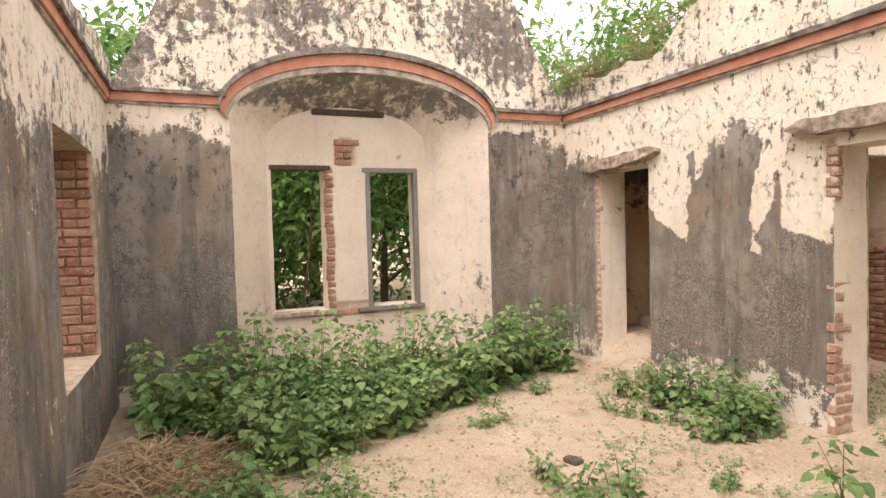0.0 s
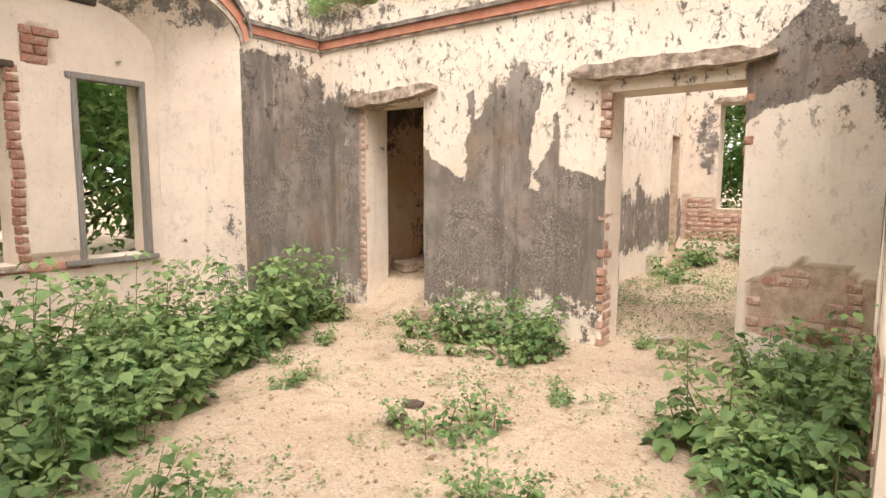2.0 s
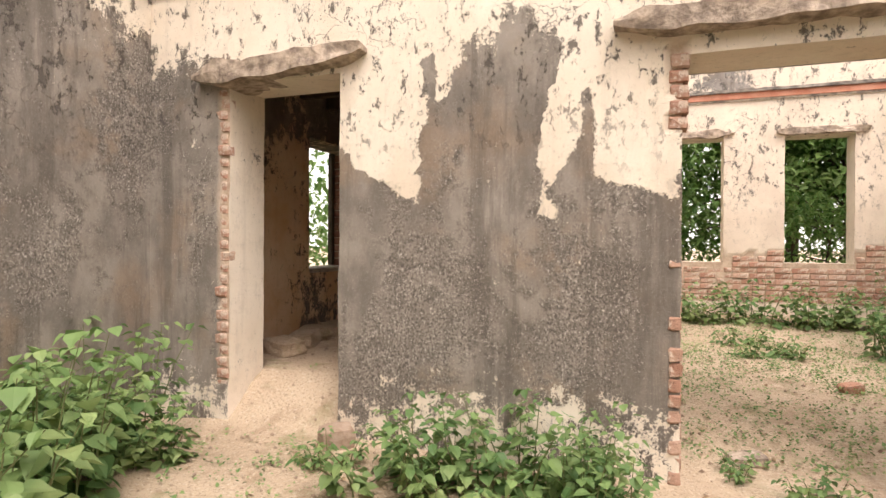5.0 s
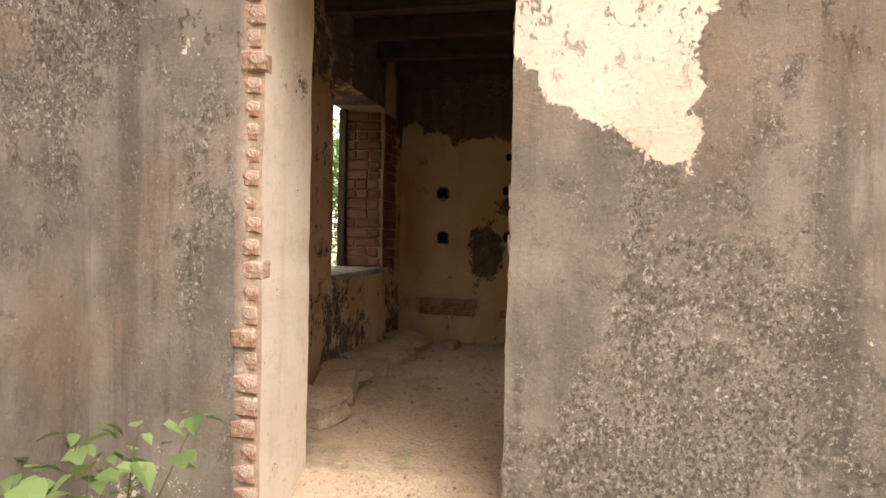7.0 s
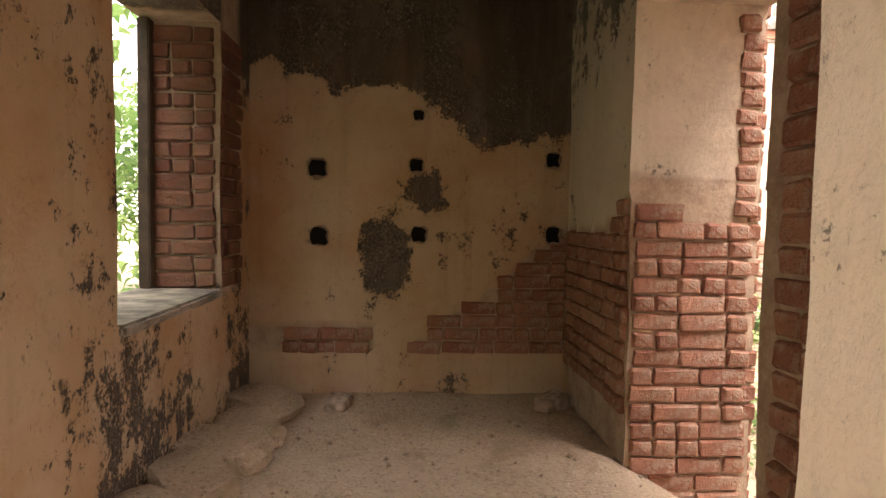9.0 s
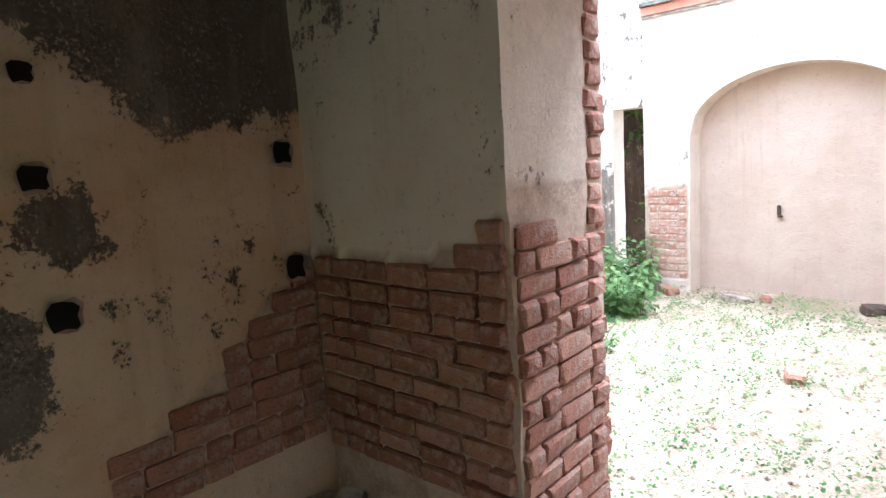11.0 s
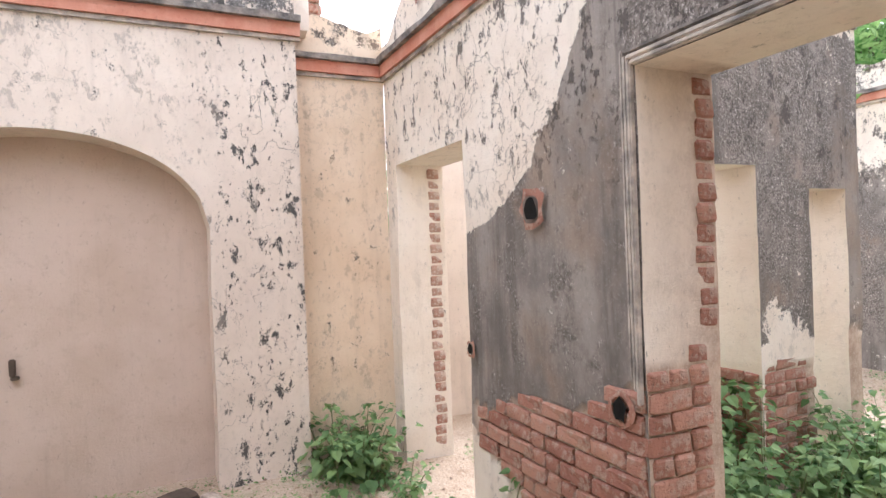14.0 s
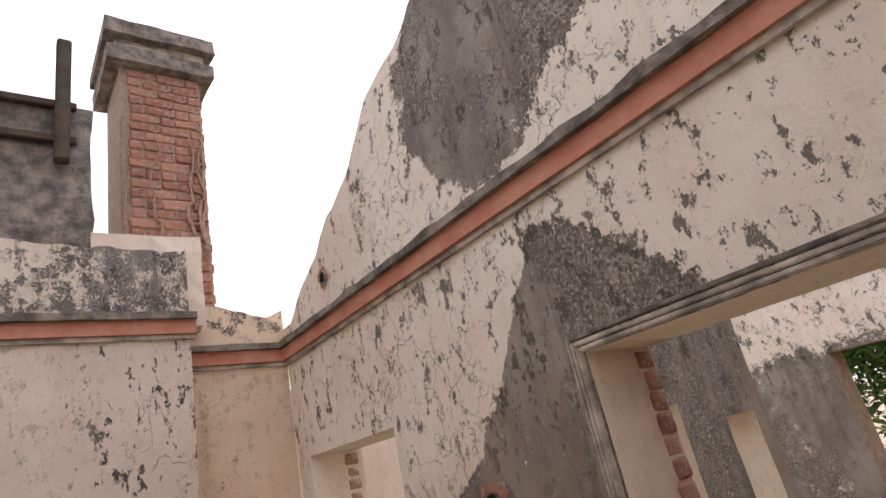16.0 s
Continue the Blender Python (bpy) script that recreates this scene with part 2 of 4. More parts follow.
# ---- builders ----
def mesh_ob(name, verts, faces, mat, parent=None, attrs=None, smooth=False):
    me = bpy.data.meshes.new(name)
    me.from_pydata(verts, [], faces)
    if attrs:
        for key, vals in attrs.items():
            a = me.attributes.new(key, "FLOAT", "POINT")
            a.data.foreach_set("value", np.array(vals, dtype=np.float32))
    me.materials.append(mat)
    if smooth:
        me.polygons.foreach_set("use_smooth", [True] * len(me.polygons))
    me.update()
    ob = new(name, me)
    if parent:
        ob.parent = parent
    return ob


def part(name, bm, material, parent, label=""):
    me = bpy.data.meshes.new(name)
    bm.to_mesh(me)
    bm.free()
    me.materials.append(material)
    ob = new(name, me)
    ob.parent = parent
    if label:
        tagged(ob, label)
    return ob


def n3(x, y, z=0.0, s=1.0):
    return noise.noise((x * s, y * s, z * s))


def fb(x, y, z=0.0, s=1.0):
    return n3(x, y, z, s) + 0.5 * n3(x + 7, y, z, s * 2.1) + 0.25 * n3(x, y + 5, z, s * 4.3)


def sstep(a, b, x):
    t = max(0.0, min(1.0, (x - a) / (b - a)))
    return t * t * (3 - 2 * t)


def lines(lo, hi, cell, marks):
    pts = sorted({round(lo, 4), round(hi, 4)} | {round(m, 4) for m in marks if lo < m < hi})
    out = []
    for a, b in zip(pts, pts[1:]):
        n = max(1, round((b - a) / cell))
        out += [a + (b - a) * i / n for i in range(n)]
    return out + [pts[-1]]


def none(u, z):
    return 0.0


def make_wall(name, origin, U, N, length, thick, height, openings, mat, label, stains=(none, none), bares=(none, none),
              flakes=(none, none), top=None, base_top=3.3, cell=0.07, z0=-0.3, rim_bare=None, rim_stain=0.08):
    """A plastered wall from origin along U, its faces at 0 and thick along N. openings: (u0, u1, z0, z1, rise of the arch)."""
    us = lines(0, length, cell, [o[i] for o in openings for i in (0, 1)])
    zs = lines(z0, height, cell, [o[i] for o in openings for i in (2, 3)] + [base_top])
    nu, nz = len(us), len(zs)

    def head(o, u):
        w = (o[1] - o[0]) / 2
        r = 1 - ((u - o[0] - w) / w) ** 2
        return o[3] + o[4] * math.sqrt(max(0.0, r))

    solid = [[True] * (nz - 1) for _ in range(nu - 1)]
    for i in range(nu - 1):
        uc = (us[i] + us[i + 1]) / 2
        for j in range(nz - 1):
            zc = (zs[j] + zs[j + 1]) / 2
            for o in openings:
                if o[0] < uc < o[1] and o[2] < zc < o[3]:
                    solid[i][j] = False

    def lifted(u, z):
        for o in openings:
            if o[4] > 0 and o[0] < u < o[1] and o[3] - 1e-6 <= z < height:
                h = head(o, u)
                ref = o[3] + o[4] + 0.5
                if z < ref:
                    return h + (z - o[3]) * (ref - h) / (ref - o[3])
        return z

    verts, st, ba, fl = [], [], [], []
    seed = sum(map(ord, name)) % 97
    for side in (0, 1):
        for i, u in enumerate(us):
            tu = top(u) if top else height
            for j, z in enumerate(zs):
                zz = lifted(u, z)
                if zz > base_top:
                    zz = base_top + (zz - base_top) * (tu - base_top) / (height - base_top)
                bare = bares[side](u, zz)
                d = 0.010 * fb(u, zz, seed, 1.7) + (0.014 if bare > 0.5 else 0.0)
                d = d if side == 0 else thick - d
                uu = u + (0.006 * fb(u + 3, zz, seed, 4) if 0 < i < nu - 1 else 0)
                verts.append((origin[0] + U[0] * uu + N[0] * d, origin[1] + U[1] * uu + N[1] * d, zz))
                st.append(stains[side](u, zz))
                ba.append(bare)
                fl.append(flakes[side](u, zz))
    faces = []
    flip = (U[0] * N[1] - U[1] * N[0]) > 0

    def q(a, b, c, d):
        faces.append((a, b, c, d) if flip else (d, c, b, a))

    off = nu * nz

    def rim(a, b, c, d):
        base = len(verts)
        for v in (a, b, c, d):
            verts.append(verts[v])
            st.append(rim_stain + 0.12 * fb(*verts[v], 1.5))
            ba.append(rim_bare(*verts[v]) if rim_bare else 0.0)
            fl.append(0.1)
        q(base, base + 1, base + 2, base + 3)

    for i in range(nu - 1):
        for j in range(nz - 1):
            if not solid[i][j]:
                continue
            a, b, c, d = i * nz + j, (i + 1) * nz + j, (i + 1) * nz + j + 1, i * nz + j + 1
            q(a, b, c, d)
            q(off + d, off + c, off + b, off + a)
            if i == 0 or not solid[i - 1][j]:
                rim(a, d, off + d, off + a)
            if i == nu - 2 or not solid[i + 1][j]:
                rim(c, b, off + b, off + c)
            if j and not solid[i][j - 1]:
                rim(b, a, off + a, off + b)
            if j == nz - 2 or not solid[i][j + 1]:
                rim(d, c, off + c, off + d)
    ob = mesh_ob(name, verts, faces, mat, None, {"stain": st, "bare": ba, "flake": fl})
    return tagged(ob, label, "wall", "", "structure")


def brick_mesh(seed, length, mat):
    rnd = random.Random(seed)
    bm = bmesh.new()
    bmesh.ops.create_cube(bm, size=1)
    bmesh.ops.scale(bm, vec=(length, 0.07, 0.076), verts=bm.verts)
    bmesh.ops.bevel(bm, geom=list(bm.edges), offset=0.009, segments=1, affect="EDGES")
    for v in bm.verts:
        v.co += Vector((rnd.uniform(-1, 1), rnd.uniform(-1, 1), rnd.uniform(-1, 1))) * 0.0055
    me = bpy.data.meshes.new("brick")
    bm.to_mesh(me)
    bm.free()
    me.materials.append(mat)
    return me


BRICK_SETS = {}


def lay_bricks(parent, origin, U, N, u0, u1, z0, z1, mask, mat=None, proud=0.012, seed=1, most=300):
    """Courses of single bricks on a plane through origin with outward normal N, where mask(u, z) holds."""
    mat = mat or M_BRICK
    if mat.name not in BRICK_SETS:
        BRICK_SETS[mat.name] = ([brick_mesh(i, 0.215, mat) for i in range(4)], [brick_mesh(i + 9, 0.10, mat) for i in range(3)])
    longs, shorts = BRICK_SETS[mat.name]
    rnd = random.Random(seed)
    rot = math.atan2(U[1], U[0])
    count, z, row = 0, z0 + 0.04, 0
    while z < z1 and count < most:
        u = u0 + (rnd.uniform(0.0, 0.02) if u1 - u0 > 0.24 else rnd.uniform(-0.012, 0.012))
        lead = row % 2 == 1
        while u < u1 and count < most:
            short = rnd.random() < 0.3 or u1 - u0 < 0.20
            short = short or lead or u + 0.215 > u1 + 0.03
            lead = False
            ln = 0.10 if short else 0.215
            uc = u + ln / 2
            if u0 - 0.03 <= uc - ln / 2 and uc + ln / 2 <= u1 + 0.03 and mask(uc, z):
                ob = new("brick", rnd.choice(shorts if short else longs))
                p = proud + rnd.uniform(-0.008, 0.006) - 0.035
                ob.matrix_world = Matrix.Translation((origin[0] + U[0] * uc + N[0] * p, origin[1] + U[1] * uc + N[1] * p, z)) @ \
                    Matrix.Rotation(rot + rnd.uniform(-0.025, 0.025), 4, "Z") @ Matrix.Rotation(rnd.uniform(-0.03, 0.03), 4, "Y")
                ob.parent = parent
                count += 1
            u += ln + 0.010
        z += 0.085
        row += 1


def box_part(name, lo, hi, mat, parent, bevel=0.01, rough=0.0, label="", cuts=0):
    bm = bmesh.new()
    bmesh.ops.create_cube(bm, size=1)
    c = [(a + b) / 2 for a, b in zip(lo, hi)]
    s = [b - a for a, b in zip(lo, hi)]
    if cuts:
        bmesh.ops.subdivide_edges(bm, edges=list(bm.edges), cuts=cuts, use_grid_fill=True)
    bmesh.ops.scale(bm, vec=s, verts=bm.verts)
    bmesh.ops.translate(bm, vec=c, verts=bm.verts)
    if bevel and not cuts:
        bmesh.ops.bevel(bm, geom=list(bm.edges), offset=bevel, segments=2, affect="EDGES")
    for v in bm.verts:
        if rough:
            v.co += Vector((fb(*v.co, 6), fb(v.co.y, v.co.z, v.co.x, 6), fb(v.co.z, v.co.x, v.co.y, 6))) * rough
    return part(name, bm, mat, parent, label)


def empty(name, label, category, group="", kind="", at=(0, 0, 0)):
    ob = new(name)
    ob.location = at
    return tagged(ob, label, category, group, kind)


def cornice(name, a, b, out, z, parent_label):
    """A red-painted string course with a mouldy ledge over it and a thin fillet under it, from a to b."""
    th = empty(name, parent_label, "cornice", "", "structure")
    d = Vector((b[0] - a[0], b[1] - a[1], 0))
    n = max(2, int(d.length / 0.12))
    for pn, z_lo, z_hi, dep, mat_, rough in (("band", z, z + 0.09, 0.04, M_TERRA, 0.004), ("ledge", z + 0.092, z + 0.135, 0.075, M_BLACKTOP, 0.011),
                                              ("fillet", z - 0.03, z - 0.002, 0.02, M_LIME, 0.004)):
        verts, faces = [], []
        for i in range(n + 1):
            p = Vector((a[0], a[1], 0)) + d * (i / n)
            for k_, (o, zz) in enumerate(((-0.005, z_lo), (dep, z_lo), (dep, z_hi), (-0.005, z_hi))):
                r = rough * fb(p.x + p.y, zz, k_, 5) if o > 0 else 0
                verts.append((p.x + out[0] * (o + r), p.y + out[1] * (o + r), zz + (r if k_ > 1 else 0)))
        for i in range(n):
            for k_ in range(4):
                a_, b_ = i * 4 + k_, i * 4 + (k_ + 1) % 4
                faces.append((a_, a_ + 4, b_ + 4, b_))
        faces += [(3, 2, 1, 0), (n * 4, n * 4 + 1, n * 4 + 2, n * 4 + 3)]
        ob = mesh_ob(pn, verts, faces, mat_, th)
        bm = bmesh.new()
        bm.from_mesh(ob.data)
        bmesh.ops.recalc_face_normals(bm, faces=bm.faces)
        bm.to_mesh(ob.data)
        bm.free()
    return th


def blob(u, z, cu, cz, ru, rz):
    return 1 - math.sqrt(((u - cu) / ru) ** 2 + ((z - cz) / rz) ** 2)


# ---- ground: one sheet to the horizon, rising in the far court ----
def ground_z(x, y):
    h = 0.0
    if y > 0.4:
        h = 0.12 * sstep(0.4, 1.5, y) + 0.19 * sstep(4.4, 6.2, y)
    if -1.0 < x < 2.1 and -0.1 < y < 3.7:
        h = max(h, 0.34 * sstep(-0.1, 0.45, y) * sstep(2.1, 1.3, x))
    if -2.2 < x < 8.5 and -6.5 < y < 6.4:
        h += 0.03 * fb(x, y, 0, 0.8) + 0.012 * fb(x, y, 3, 3)
    return h


gx = [-400, -150, -60, -30, -15, -8, -5, -3.5] + [-2.5 + 0.1 * i for i in range(111)] + [9.5, 11, 14, 20, 35, 70, 160, 400]
gy = [-400, -150, -60, -30, -15, -10, -8] + [-7 + 0.1 * i for i in range(136)] + [7.5, 9, 12, 20, 35, 70, 160, 400]
gverts = [(x, y, ground_z(x, y)) for x in gx for y in gy]
gfaces = [(i * len(gy) + j, (i + 1) * len(gy) + j, (i + 1) * len(gy) + j + 1, i * len(gy) + j + 1) for i in range(len(gx) - 1) for j in range(len(gy) - 1)]
ground = mesh_ob("ground", gverts, gfaces, M_SOIL, smooth=True)
tagged(ground, "sandy trodden soil with fine rubble between the walls", "ground", "", "structure")


# ---- large structure ----
YN = -5.6      # near wall of the first court
XB = -0.76     # face of the bay wall


def w_front_stain(u, z):
    x = u - 1.2
    s = 0.72 * sstep(2.25, 1.55, z + 0.35 * fb(x, z, 1, 1.1)) * sstep(0.15, 0.45, z)
    if 0.85 < x < 2.95:
        w = 0.07 * fb(x, z, 5, 4)
        s = 0.92 * sstep(2.85, 2.35, z + 0.30 * fb(x, 0, 5, 3.5)) * (0.45 + 0.55 * sstep(0.1, 0.5, z + 0.35 * fb(x, z, 9, 1.6)))
        w += 0.05 * fb(x, z, 8, 1.6)
        clear = min(1.46 - x + w, z - 1.98 + 0.75 * (x - 0.88) + w)
        clear = max(clear, min(x - 2.55 + w, z - 1.65 - 0.25 * (2.85 - x) + w))
        clear = max(clear, min(0.075 - abs(x - 2.28 - 0.2 * (z - 1.7)) + w, z - 1.48 + w, 2.7 - z))
        clear = max(clear, min(0.05 - abs(x - 1.62) + w * 0.6, z - 2.2 + w))
        s -= 1.2 * sstep(-0.05, 0.05, clear)
        s += 0.3 * max(0.0, blob(x, z, 2.08, 1.25, 0.10, 0.5)) + 0.25 * max(0.0, blob(x, z, 1.2, 1.1, 0.3, 0.5))
    if x <= 0.0:
        s = 0.90 * sstep(2.85, 2.3, z + 0.3 * fb(x, z, 2, 1.4)) * (0.6 + 0.4 * sstep(0.2, 0.6, z))
    if x > 4.1:
        top = 2.42 + 0.95 * min(max(0.0, x - 4.05), max(0.0, (4.95 - x) * 1.6)) + 0.06 * fb(x, z, 3, 3)
        s = 0.95 * sstep(top + 0.03, top - 0.03, z) * sstep(2.10, 2.16, z + 0.1 * fb(x, z, 5, 2) - 0.3 * (x - 4.5)) + 0.6 * max(0.0, 2 * blob(x, z, 5.02, 2.3, 0.08, 0.5))
    if z > 3.3:
        s = 0.30 + 0.5 * fb(x, z, 4, 0.9)
    return max(0.0, s)


def w_back_stain(u, z):
    x = u - 1.2
    edge = float(np.interp(z, (1.6, 1.72, 1.85, 2.1, 2.5, 2.95), (5.75, 5.6, 5.2, 4.85, 4.5, 4.28))) + 0.07 * fb(x, z, 8, 3)
    s = 0.95 * sstep(edge + 0.04, edge - 0.04, x) * sstep(3.3, 3.5, x) * sstep(2.98, 2.92, z + 0.93 * max(0, 4.15 - x) + 0.08 * fb(x, z, 6, 3))
    if z < 0.10 + 0.44 * (x - 4.4) and x > 4.3:
        s = 0.1
    if z < 2.35 and x < 2.93:
        s = 0.9 * sstep(1.75, 1.55, z + 0.12 * fb(x, z, 6, 2))
    if z > 3.15:
        s = 0.95 * max(0.0, min(1.0, 4 * blob(x + 0.28 * fb(x, z, 3, 1.6), z + 0.2 * fb(z, x, 7, 1.8), 4.28, 3.95, 0.68, 0.85)))
    return s


def w_front_bare(u, z):
    x = u - 1.2
    if 4.2 <= x <= 5.2:
        return 1.0 if z < 0.84 + 0.10 * math.cos(4.5 * (x - 4.72)) + 0.10 * fb(x, z, 3, 3) and z > 0.30 + 0.1 * fb(x, 1, 3, 3) else 0.0
    if 0.88 < x < 2.9 and z < 0.28 + 0.12 * fb(x, 0, 3, 2):
        return 0.0
    if -0.20 < x < -0.02:
        return 1.0 if 0.3 < z < 2.42 and x > -0.11 + 0.04 * fb(z, 1, 1, 4) else 0.0
    if 2.90 < x < 3.01 and 1.95 < z < 2.46:
        return 1.0 if x > 2.94 + 0.03 * fb(z, 2, 1, 4) else 0.0
    return 0.0


def w_back_bare(u, z):
    x = u - 1.2
    if 4.15 <= x < 5.56:
        return 1.0 if z < 1.06 - 0.25 * (x - 4.2) + 0.10 * fb(x, z, 9, 3) and z > 0.08 + 0.44 * (x - 4.4) + 0.06 * fb(x, z, 1, 4) else 0.0
    return 0.0


def w_top(u):
    x = u - 1.2
    g = 5.2 - (0.74 if x < 3.2 else 0.42) * abs(x - 3.2)
    side = 3.62 + 0.16 * fb(x, 0, 2, 1.3)
    if x > 4.4:
        g, side = 4.70 - 0.58 * (x - 4.4), 3.26
    return max(g + 0.10 * fb(x, 1, 3, 2), side)


def high_flake(u, z):
    return sstep(1.7, 2.3, z) * 0.8 + 0.2


wall_w = make_wall("wall_between_courts", (-1.2, 0), (1, 0), (0, 1), 8.1, 0.41, 5.2,
                   [(1.17, 2.08, -0.3, 2.46, 0), (4.20, 5.34, -0.3, 2.36, 0), (6.77, 7.90, -0.3, 2.33, 0)], M_PLASTER,
                   "cream limewashed wall streaked black by weather, plaster fallen off the brick", (w_front_stain, w_back_stain),
                   (w_front_bare, w_back_bare), (high_flake, high_flake), w_top, cell=0.05,
                   rim_bare=lambda x, y, z: 1.0 if (x > 4.0 and x < 4.3 and z < 1.30 + 0.25 * (0.2 - y) + 0.1 * fb(y, z, 3, 3)) or (x > 4.0 and x < 4.3 and y < 0.12) or (0.8 < x < 0.95 and y < 0.12 and 0.1 < z < 2.4) else 0.0)


def bay_stain(u, z):
    y = u + YN
    s = 0.95 * sstep(3.1, 2.75, z + 0.25 * fb(y, z, 6, 1.2)) * sstep(0.05, 0.3, z)
    if z > 3.3:
        s = 0.45 + 0.4 * fb(y, z, 6, 0.8)
    return s


def bay_top(u):
    y = u + YN
    return 5.4 - 1.9 * max(0.0, abs(y + 2.8) - 1.7) + 0.12 * fb(y, 0, 7, 1.6)


bay = make_wall("bay_wall", (XB, YN), (0, 1), (-1, 0), 5.6, 0.12, 5.4, [(1.2, 4.4, -0.3, 3.05, 0.62)], M_PLASTER,
                "weather-blackened bay wall with a wide splayed arch", (bay_stain, bay_stain), (none, none), (high_flake, none), bay_top, cell=0.06)


def bay_in_stain(u, z):
    return 0.22 * sstep(1.0, 0.3, z)


def bay_in_bare(u, z):
    y = u - 4.3
    if 0.55 < z < 0.86 and -3.5 < y < -2.6:
        return 1.0 if z > 0.72 - 0.15 * fb(y, z, 1, 4) else 0.0
    if -3.29 < y < -3.16:
        return 1.0 if y < -3.22 + 0.05 * fb(z, 0, 0, 4) and 0.8 < z < 2.6 else 0.0
    if z > 2.62:
        return 1.0 if blob(y, z, -3.0, 2.78, 0.14, 0.22) > 0 else 0.0
    return 0.0


bay_in = make_wall("bay_window_wall", (-1.22, -4.3), (0, 1), (-1, 0), 2.7, 0.38, 3.7,
                   [(0.37, 1.03, 0.80, 2.60, 0), (1.55, 2.26, 0.80, 2.60, 0)], M_PALE,
                   "pale plastered wall in the bay holding two window openings", (bay_in_stain, none), (bay_in_bare, none), (none, none), cell=0.05)

# splayed jambs and arch of the bay
sv, sf, ss = [], [], []
prof = [(-4.4, -0.3 + 3.35 * i / 24, -3.98, -0.3 + 3.2 * i / 24) for i in range(25)]
for i in range(1, 40):
    a = math.pi * (1 - i / 40)
    prof.append((-2.8 + 1.6 * math.cos(a), 3.05 + 0.62 * math.sin(a), -2.95 + 1.03 * math.cos(a), 2.9 + 0.45 * math.sin(a)))
prof += [(-1.2, 3.05 - 3.35 * i / 24, -1.92, 2.9 - 3.2 * i / 24) for i in range(25)]
NS = 7
for y0, za, y1, zb in prof:
    for j in range(NS):
        f = j / (NS - 1)
        x = XB - 0.002 - f * (1.22 + XB - 0.004)
        d = 0.008 * fb(y0 + f, za, 1, 3)
        sv.append((x, y0 + (y1 - y0) * f + d, za + (zb - za) * f + d))
        z = za + (zb - za) * f
        ss.append(0.62 * sstep(3.05, 3.4, z) + 0.34 * sstep(1.9, 0.2, z) + (0.10 * sstep(0.95, 0.3, f) if y0 > -1.5 else 0.0))
for i in range(len(prof) - 1):
    for j in range(NS - 1):
        a = i * NS + j
        sf.append((a, a + 1, a + NS + 1, a + NS))
splay = mesh_ob("bay_arch_splay", sv, sf, M_PALE, None, {"stain": ss, "bare": [0] * len(sv), "flake": [0.2] * len(sv)}, True)
tagged(splay, "pale plastered splayed jambs and soffit of the bay arch", "arch", "", "structure")


def near_stain(u, z):
    return 0.85 * sstep(2.9, 2.2, z + 0.3 * fb(u, z, 11, 1.2)) if z < 3.3 else 0.4


near = make_wall("near_wall", (-1.3, YN), (1, 0), (0, -1), 9.6, 0.42, 4.2,
                 [(1.5, 3.0, 0.75, 2.55, 0), (6.0, 6.85, 0.55, 2.40, 0)], M_PLASTER, "stained plaster wall with brick-edged window openings",
                 (near_stain, none), (none, none), (high_flake, none), lambda u: 3.75 + 0.15 * fb(u, 0, 1, 1.2), cell=0.09, rim_bare=lambda x, y, z: 1.0)


def right_stain(u, z):
    return 0.95 * sstep(0.85, 1.15, z + 0.25 * fb(u, z, 3, 2)) * sstep(3.0, 2.85, z - 0.12 * u + 0.15 * fb(u, z, 6, 2)) if z < 3.15 else 0.3


right = make_wall("side_wall", (5.06, 0), (0, -1), (1, 0), 2.64, 0.36, 4.1, [(0.55, 1.50, -0.3, 2.15, 0), (2.06, 2.48, -0.3, 2.0, 0)], M_PLASTER,
                  "stained plaster side wall with a doorway and broken end", (right_stain, none),
                  (lambda u, z: 1.0 if u > 1.55 and z < 0.85 + 0.2 * fb(u, z, 2, 3) else 0.0, none), (high_flake, none),
                  lambda u: 3.85 - 0.2 * u + 0.15 * fb(u, 0, 5, 2), cell=0.07)


# dim room
def sooty_stain(u, z):
    return 0.30 + 0.45 * fb(u, z, 13, 0.9) + 0.5 * sstep(2.1, 2.5, z)


def back_stain(u, z):
    x = u - 0.95
    s = 0.12 + 0.2 * fb(x, z, 13, 1.0) + 0.85 * sstep(2.1, 2.35, z + 0.2 * fb(x, z, 2, 1.5) + 0.16 * x)
    s += 1.4 * max(0.0, blob(x, z, 0.30, 1.25, 0.22, 0.36)) + 0.8 * max(0.0, blob(x, z, 0.50, 1.62, 0.25, 0.2))
    return s + 0.5 * sstep(0.45, 0.15, z)


def back_bare(u, z):
    x = u - 0.95
    return 1.0 if (z < 1.42 - 0.80 * (1.45 - x) + 0.08 * fb(x, z, 4, 3) and z > 0.62 and x > 0.45) or (z < 0.78 and x < 0.25 and z > 0.62) else 0.0


room_back = make_wall("room_back_wall", (-0.95, 3.5), (1, 0), (0, 1), 2.9, 0.40, 2.95, [], M_SOOTY,
                      "smoke-stained ochre plaster wall with square putlog holes over bare brick", (back_stain, none), (back_bare, none), (none, none), cell=0.05)
room_left = make_wall("room_left_wall", (-0.55, 0.41), (0, 1), (-1, 0), 3.09, 0.40, 2.95, [(1.45, 2.55, 1.06, 2.45, 0)], M_SOOTY,
                      "grimy plaster wall with a deep unglazed window", (sooty_stain, none),
                      (lambda u, z: 1.0 if u > 2.57 and z > 1.04 and u < 2.9 else 0.0, none), (none, none), cell=0.06, rim_stain=0.6,
                      rim_bare=lambda x, y, z: 1.0 if y > 2.8 and z > 1.1 else 0.0)


